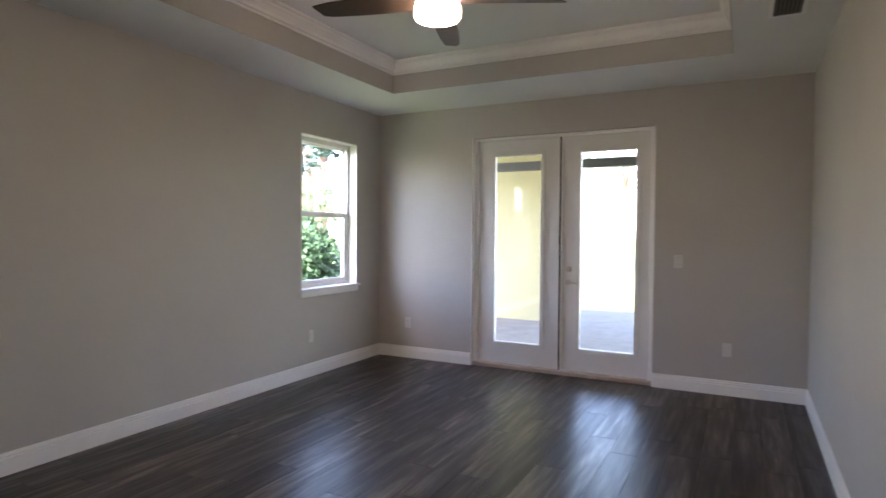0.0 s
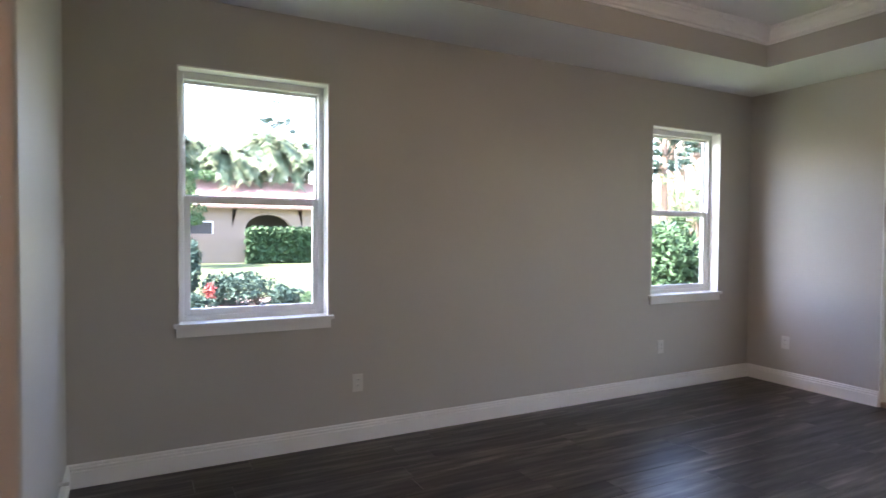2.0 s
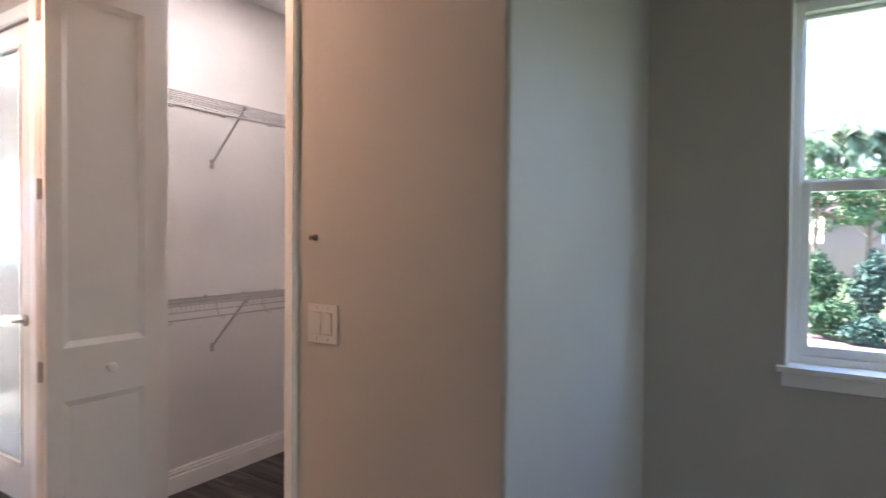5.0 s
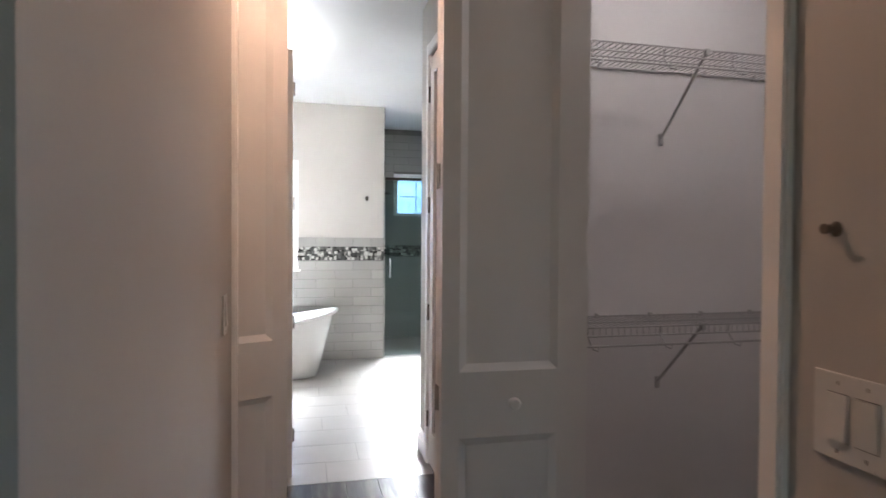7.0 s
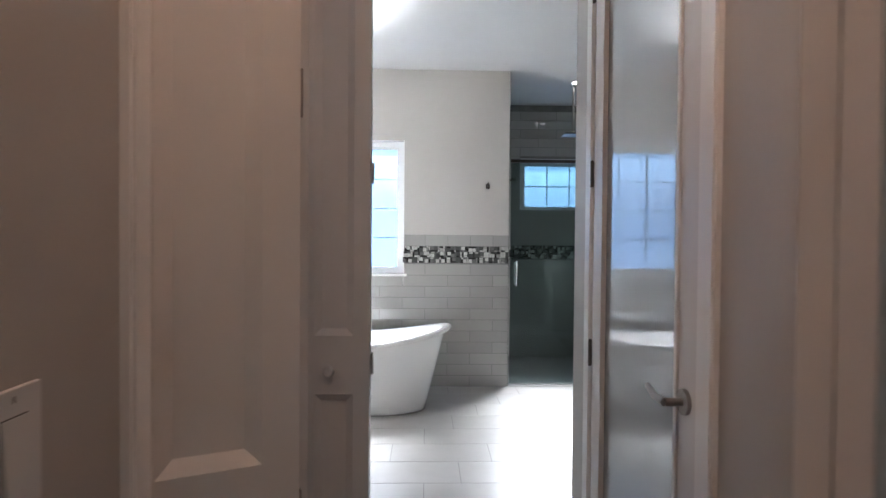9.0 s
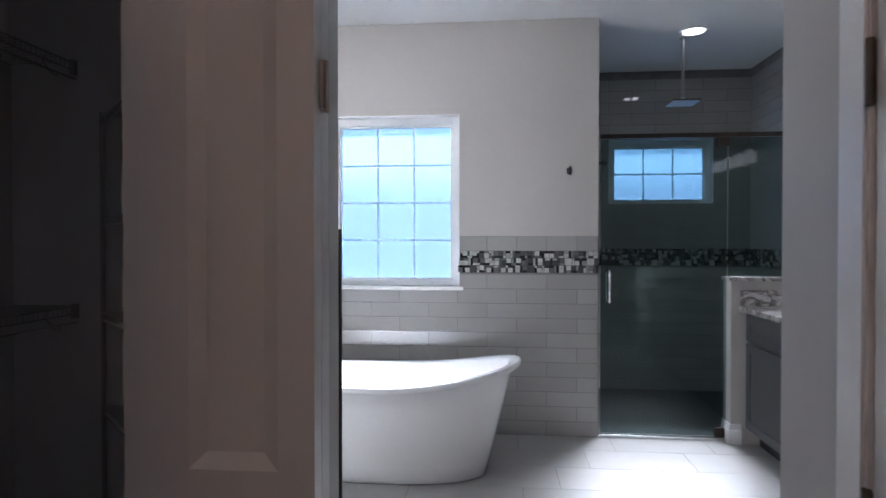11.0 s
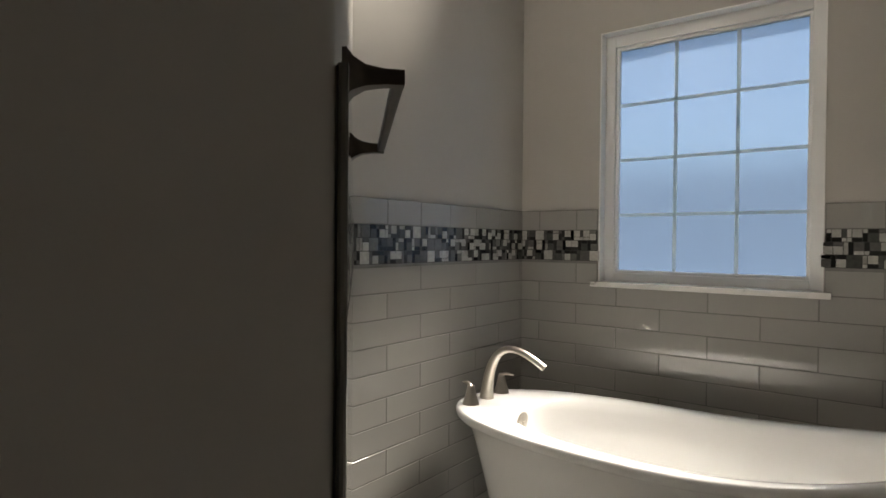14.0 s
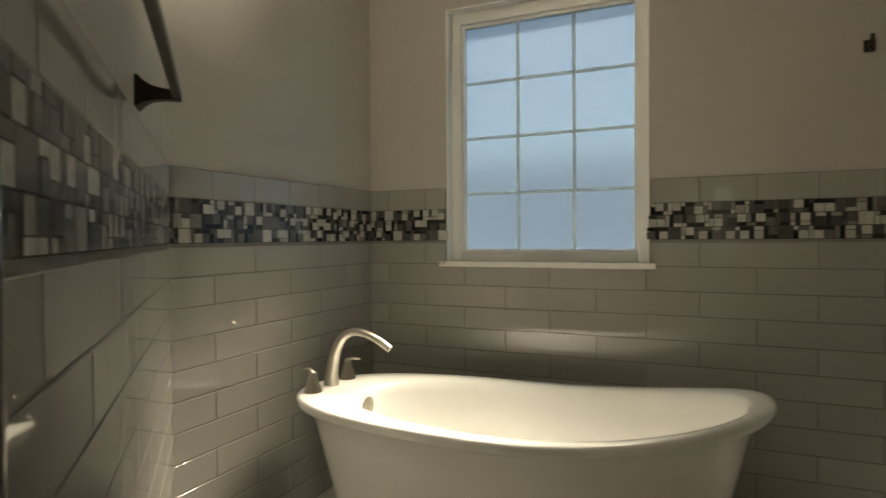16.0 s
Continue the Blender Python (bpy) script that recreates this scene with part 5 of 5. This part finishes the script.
structure("neighbour_wall", boxed(-14.0, 12.0, -15.4, -15.0, G, 2.6), mottled("mauve_stucco", (0.46, 0.40, 0.42), 0.85, 0.1, 1.0, 30.0, 0.3, 0.003), "mauve-grey stucco wall of the house behind", "wall")
structure("garden_wall", boxed(-36.3, -36.0, -4.0, 6.0, G, 1.25), M_PEACH, "low peach stucco garden wall", "wall")

# ---- floor planks and tiles ----
_plank_mesh = {}


def plank(parent, x0, x1, y0, y1):
    key = (round(x1 - x0, 3), round(y1 - y0, 3))
    if key not in _plank_mesh:
        w, l, c = key[0] / 2 - 0.0006, key[1] / 2 - 0.0006, 0.0015
        bm = bmesh.new()
        lo = [bm.verts.new((sx * w, sy * l, -0.008)) for sx, sy in ((-1, -1), (1, -1), (1, 1), (-1, 1))]
        md = [bm.verts.new((sx * w, sy * l, -c)) for sx, sy in ((-1, -1), (1, -1), (1, 1), (-1, 1))]
        hi = [bm.verts.new((sx * (w - c), sy * (l - c), 0)) for sx, sy in ((-1, -1), (1, -1), (1, 1), (-1, 1))]
        bm.faces.new(hi)
        for a, b in ((lo, md), (md, hi)):
            for k in range(4):
                bm.faces.new((a[k], a[(k + 1) % 4], b[(k + 1) % 4], b[k]))
        _plank_mesh[key] = mesh_of("plank", bm, M_PLANK)
    ob = new("plank", _plank_mesh[key])
    ob.location = ((x0 + x1) / 2, (y0 + y1) / 2, 0)
    ob.parent = parent


def planks(name, x0, x1, y0, y1, seed, label):
    rnd = random.Random(seed)
    base = tagged(new(name), label, "floor", kind="structure")
    x = x0
    while x < x1 - 0.01:
        xe = min(x + 0.18, x1)
        y = y0 - rnd.random() * 1.1
        while y < y1 - 0.005:
            ye = y + 1.22
            a, b = max(y, y0), min(ye, y1)
            if b - a > 0.01:
                plank(base, x, xe, a, b)
            y = ye
        x = xe


planks("floor_bedroom", XL, XR, 0.2, YD + 0.07, 3, "dark brown wood-look vinyl plank floor")
planks("floor_hall", XP, XHL, -3.085, 0.2, 4, "dark brown wood-look vinyl plank floor")
planks("floor_entry", XHL, XR, YB, 0.2, 7, "dark brown wood-look vinyl plank floor")
planks("floor_closet", XL, XP, -2.03, 0.085, 5, "dark brown wood-look vinyl plank floor")
planks("floor_walk_in", XHL + 0.001, 0.30, -4.72, YB - 0.12, 6, "dark brown wood-look vinyl plank floor")

floor_bath = tagged(new("floor_bathroom"), "light grey stone-look porcelain tile floor", "floor", kind="structure")
_ft = {}
_row = 0
_y = -3.085
while _y > YS + 0.01:
    y1, y0 = _y, max(_y - 0.305, YS)
    x = XS1 - (0.174 + _row * 0.203) % 0.61
    w0, w1 = (XH2, XHL) if _row == 0 else (XS1, XE)
    while x < w1:
        a, b = max(x, w0), min(x + 0.61, w1)
        if b - a > 0.02 and not (y0 > -5.2 and a > XB + 0.6 + (DIAG0[1] - y1)):
            key = (round(b - a, 3), round(y1 - y0, 3))
            if key not in _ft:
                _ft[key] = mesh_of("tile", boxed(-key[0] / 2 + 0.0015, key[0] / 2 - 0.0015, -key[1] / 2 + 0.0015, key[1] / 2 - 0.0015, -0.007, 0), M_FTILE)
            ob = new("tile", _ft[key])
            ob.location = ((a + b) / 2, (y0 + y1) / 2, 0)
            ob.parent = floor_bath
        x += 0.61
    _row += 1
    _y -= 0.305
structure("grout_bed", boxed(XS1, XE, YS, -3.087, -0.0079, -0.002), M_GROUT, "grey grout between the floor tiles", "grout")

# ---- wall tiles and mosaic: each run has an origin, a direction along the wall and an outward normal ----
_wt = {}


def wall_tile(parent, origin, along, out, a0, a1, z0, z1, deep=0.009):
    key = (round(a1 - a0, 3), round(z1 - z0, 3))
    if key not in _wt:
        w, h, c = key[0] / 2 - 0.001, key[1] / 2 - 0.001, 0.0025
        bm = bmesh.new()
        ring = ((-1, -1), (1, -1), (1, 1), (-1, 1))
        lo = [bm.verts.new((sx * w, 0, sz * h)) for sx, sz in ring]
        md = [bm.verts.new((sx * w, deep - c, sz * h)) for sx, sz in ring]
        hi = [bm.verts.new((sx * (w - c), deep, sz * (h - c))) for sx, sz in ring]
        bm.faces.new(hi)
        for a, b in ((lo, md), (md, hi)):
            for k in range(4):
                bm.faces.new((a[k], a[(k + 1) % 4], b[(k + 1) % 4], b[k]))
        _wt[key] = mesh_of("tile", bm, M_TILE)
    ob = new("tile", _wt[key])
    p = Vector(origin) + Vector(along) * ((a0 + a1) / 2)
    ob.matrix_world = Matrix(((along[0], out[0], 0, p.x), (along[1], out[1], 0, p.y), (0, 0, 1, (z0 + z1) / 2), (0, 0, 0, 1)))
    ob.parent = parent


def tiled(name, origin, along, out, length, top, shift, holes=(), seed=0, own=False, label="", z0=0.0):
    """Rows of 405 x 100 mm tiles in half bond with a mosaic band, and grout behind them."""
    base = tagged(new(name), label or "glossy grey ceramic wall tiles with a mosaic band", "wall tiles", kind="structure")
    o = Vector((origin[0], origin[1], 0))
    bm = bmesh.new()
    cuts = [h for h in holes]
    for a0, a1, lo, hi in _cells(length, z0, top, cuts):
        q = [o.to_2d() + Vector(along) * s + Vector(out) * d for s, d in ((a0, 0.0005), (a1, 0.0005), (a1, 0.0075), (a0, 0.0075))]
        prism(bm, [tuple(v) for v in q], lo, hi)
    part("grout", bm, M_GROUT, base)
    rows = []
    z = 0.1
    k = 0
    while z < top + 0.01:
        rows.append((max(z - 0.1, z0), z, k, 0.405))
        z = round(z + 0.1, 3)
        k += 1
        if abs(z - 1.2) < 0.001:
            rows.append((1.26, min(1.36, top), 0, 0.2025))
            z, k = 1.46, 1
    for lo, hi, k, w in rows:
        if hi - lo < 0.02:
            continue
        a = -((shift + (k % 2) * w / 2) % w)
        while a < length:
            for p, q in _clip(max(a, 0), min(a + w, length), lo, hi, cuts):
                if q - p > 0.012:
                    wall_tile(base, origin, along, out, p, q, lo, hi)
            a += w
    # mosaic: three rows of chips, pale squares with dark slivers tucked beside them
    rnd = random.Random(seed)
    chips = []
    for r in range(3):
        a, lo = -rnd.random() * 0.03, 1.1115 + r * 0.0495
        while a < length - 0.004:
            kind, w, hi = rnd.random(), 0.049, lo + 0.049
            if kind < 0.16:
                chips.append((a, a + w, lo, hi, True))
            else:
                # a square in one corner of the cell, two slivers and a small corner chip round it
                right, up = rnd.random() < 0.5, rnd.random() < 0.5
                m, c = (a + 0.016, lo + 0.033) if right else (a + 0.033, lo + 0.033)
                if up:
                    c = lo + 0.016
                big, thin = ((m, a + w), (a, m)) if right else ((a, m), (m, a + w))
                tall, low = ((c, hi), (lo, c)) if up else ((lo, c), (c, hi))
                chips.append((*big, *tall, True))
                if kind < 0.50:
                    chips.append((*thin, lo, hi, False))
                    chips.append((*big, *low, kind < 0.30))
                else:
                    chips.append((*thin, *tall, kind > 0.82))
                    chips.append((*big, *low, False))
                    chips.append((*thin, *low, True))
            a += w
    for a0, a1, lo, hi in _cells(length, 1.1105, 1.2595, cuts):
        q = [o.to_2d() + Vector(along) * s + Vector(out) * d for s, d in ((a0, 0.001), (a1, 0.001), (a1, 0.0082), (a0, 0.0082))]
        part("mosaic_bed", prism(bmesh.new(), [tuple(v) for v in q], lo, hi), M_BED, base)
    joined = {True: bmesh.new(), False: bmesh.new()}
    e = 0.0011
    for p, q, lo, hi, pale in chips:
        p, q = max(p, 0), min(q, length)
        if any(h[0] < (p + q) / 2 < h[1] and h[2] < lo < h[3] for h in cuts) or q - p < 0.006:
            continue
        if own:
            key = ("c", round(q - p, 3), round(hi - lo, 3), pale)
            if key not in _wt:
                w, h = key[1] / 2 - e, key[2] / 2 - e
                _wt[key] = mesh_of("mosaic_chip", boxed(-w, w, 0, 0.0098 if pale else 0.0092, -h, h), M_CHIP[pale])
            ob = new("mosaic_chip", _wt[key])
            c = Vector(origin) + Vector(along) * ((p + q) / 2)
            ob.matrix_world = Matrix(((along[0], out[0], 0, c.x), (along[1], out[1], 0, c.y), (0, 0, 1, (lo + hi) / 2), (0, 0, 0, 1)))
            ob.parent = base
        else:
            d = 0.0098 if pale else 0.0092
            quad = [o.to_2d() + Vector(along) * s + Vector(out) * t for s, t in ((p + e, 0), (q - e, 0), (q - e, d), (p + e, d))]
            prism(joined[pale], [tuple(v) for v in quad], lo + e, hi - e)
    for pale, text in ((True, "pale stone and glass mosaic chips"), (False, "dark glass mosaic chips")):
        if own:
            joined[pale].free()
        else:
            tagged(part("mosaic_band", joined[pale], M_CHIP_FAR[pale], base, text), kind="stuff")
    return base


def _cells(length, z0, top, holes):
    cuts = sorted({0.0, length, *(min(max(h[0], 0), length) for h in holes), *(min(max(h[1], 0), length) for h in holes)})
    for p, q in zip(cuts, cuts[1:]):
        z = z0
        for h in sorted((h for h in holes if h[0] <= p + 1e-6 and h[1] >= q - 1e-6), key=lambda h: h[2]):
            if h[2] > z:
                yield p, q, z, min(h[2], top)
            z = max(z, h[3])
        if z < top:
            yield p, q, z, top


def _clip(p, q, lo, hi, holes):
    spans = [(p, q)]
    for h in holes:
        if h[2] < (lo + hi) / 2 < h[3]:
            nxt = []
            for a, b in spans:
                if h[0] > a:
                    nxt.append((a, min(b, h[0])))
                if h[1] < b:
                    nxt.append((max(a, h[1]), b))
            spans = [(a, b) for a, b in nxt if b > a]
    return spans


_d = (Vector(DIAG1) - Vector(DIAG0))
_n = _d.normalized()
tiled("tiles_window_wall", (XE, YW), (-1, 0), (0, 1), XE - XS0 - 0.002, 1.36, 0.095, [(XE - BW[1] - 0.004, XE - BW[0] + 0.004, BZ[0] - 0.03, 9)], 11)
tiled("tiles_end_wall", (XE, DIAG1[1]), (0, -1), (-1, 0), DIAG1[1] - YW - 0.01, 1.36, 0.02, (), 12)
tiled("tiles_angled_wall", (DIAG0[0] + _n.x * 0.012, DIAG0[1] + _n.y * 0.012), tuple(_n), (_n.y, -_n.x), _d.length - 0.018, 1.36, 0.30, (), 13, True)
_shb = "glossy grey ceramic shower tiles with a mosaic band"
tiled("tiles_shower_back", (XS0, YS), (-1, 0), (0, 1), XS0 - XS1, 2.83, 0.1, [(XS0 - SW[1], XS0 - SW[0], SZ[0], SZ[1])], 14, False, _shb)
tiled("tiles_shower_left", (XS0, YW - 0.02), (0, -1), (-1, 0), YW - YS - 0.03, 2.83, 0.2, (), 15, False, _shb)
tiled("tiles_shower_right", (XS1, YW), (0, -1), (1, 0), YW - YS - 0.01, 2.83, 0.05, (), 16, False, _shb)
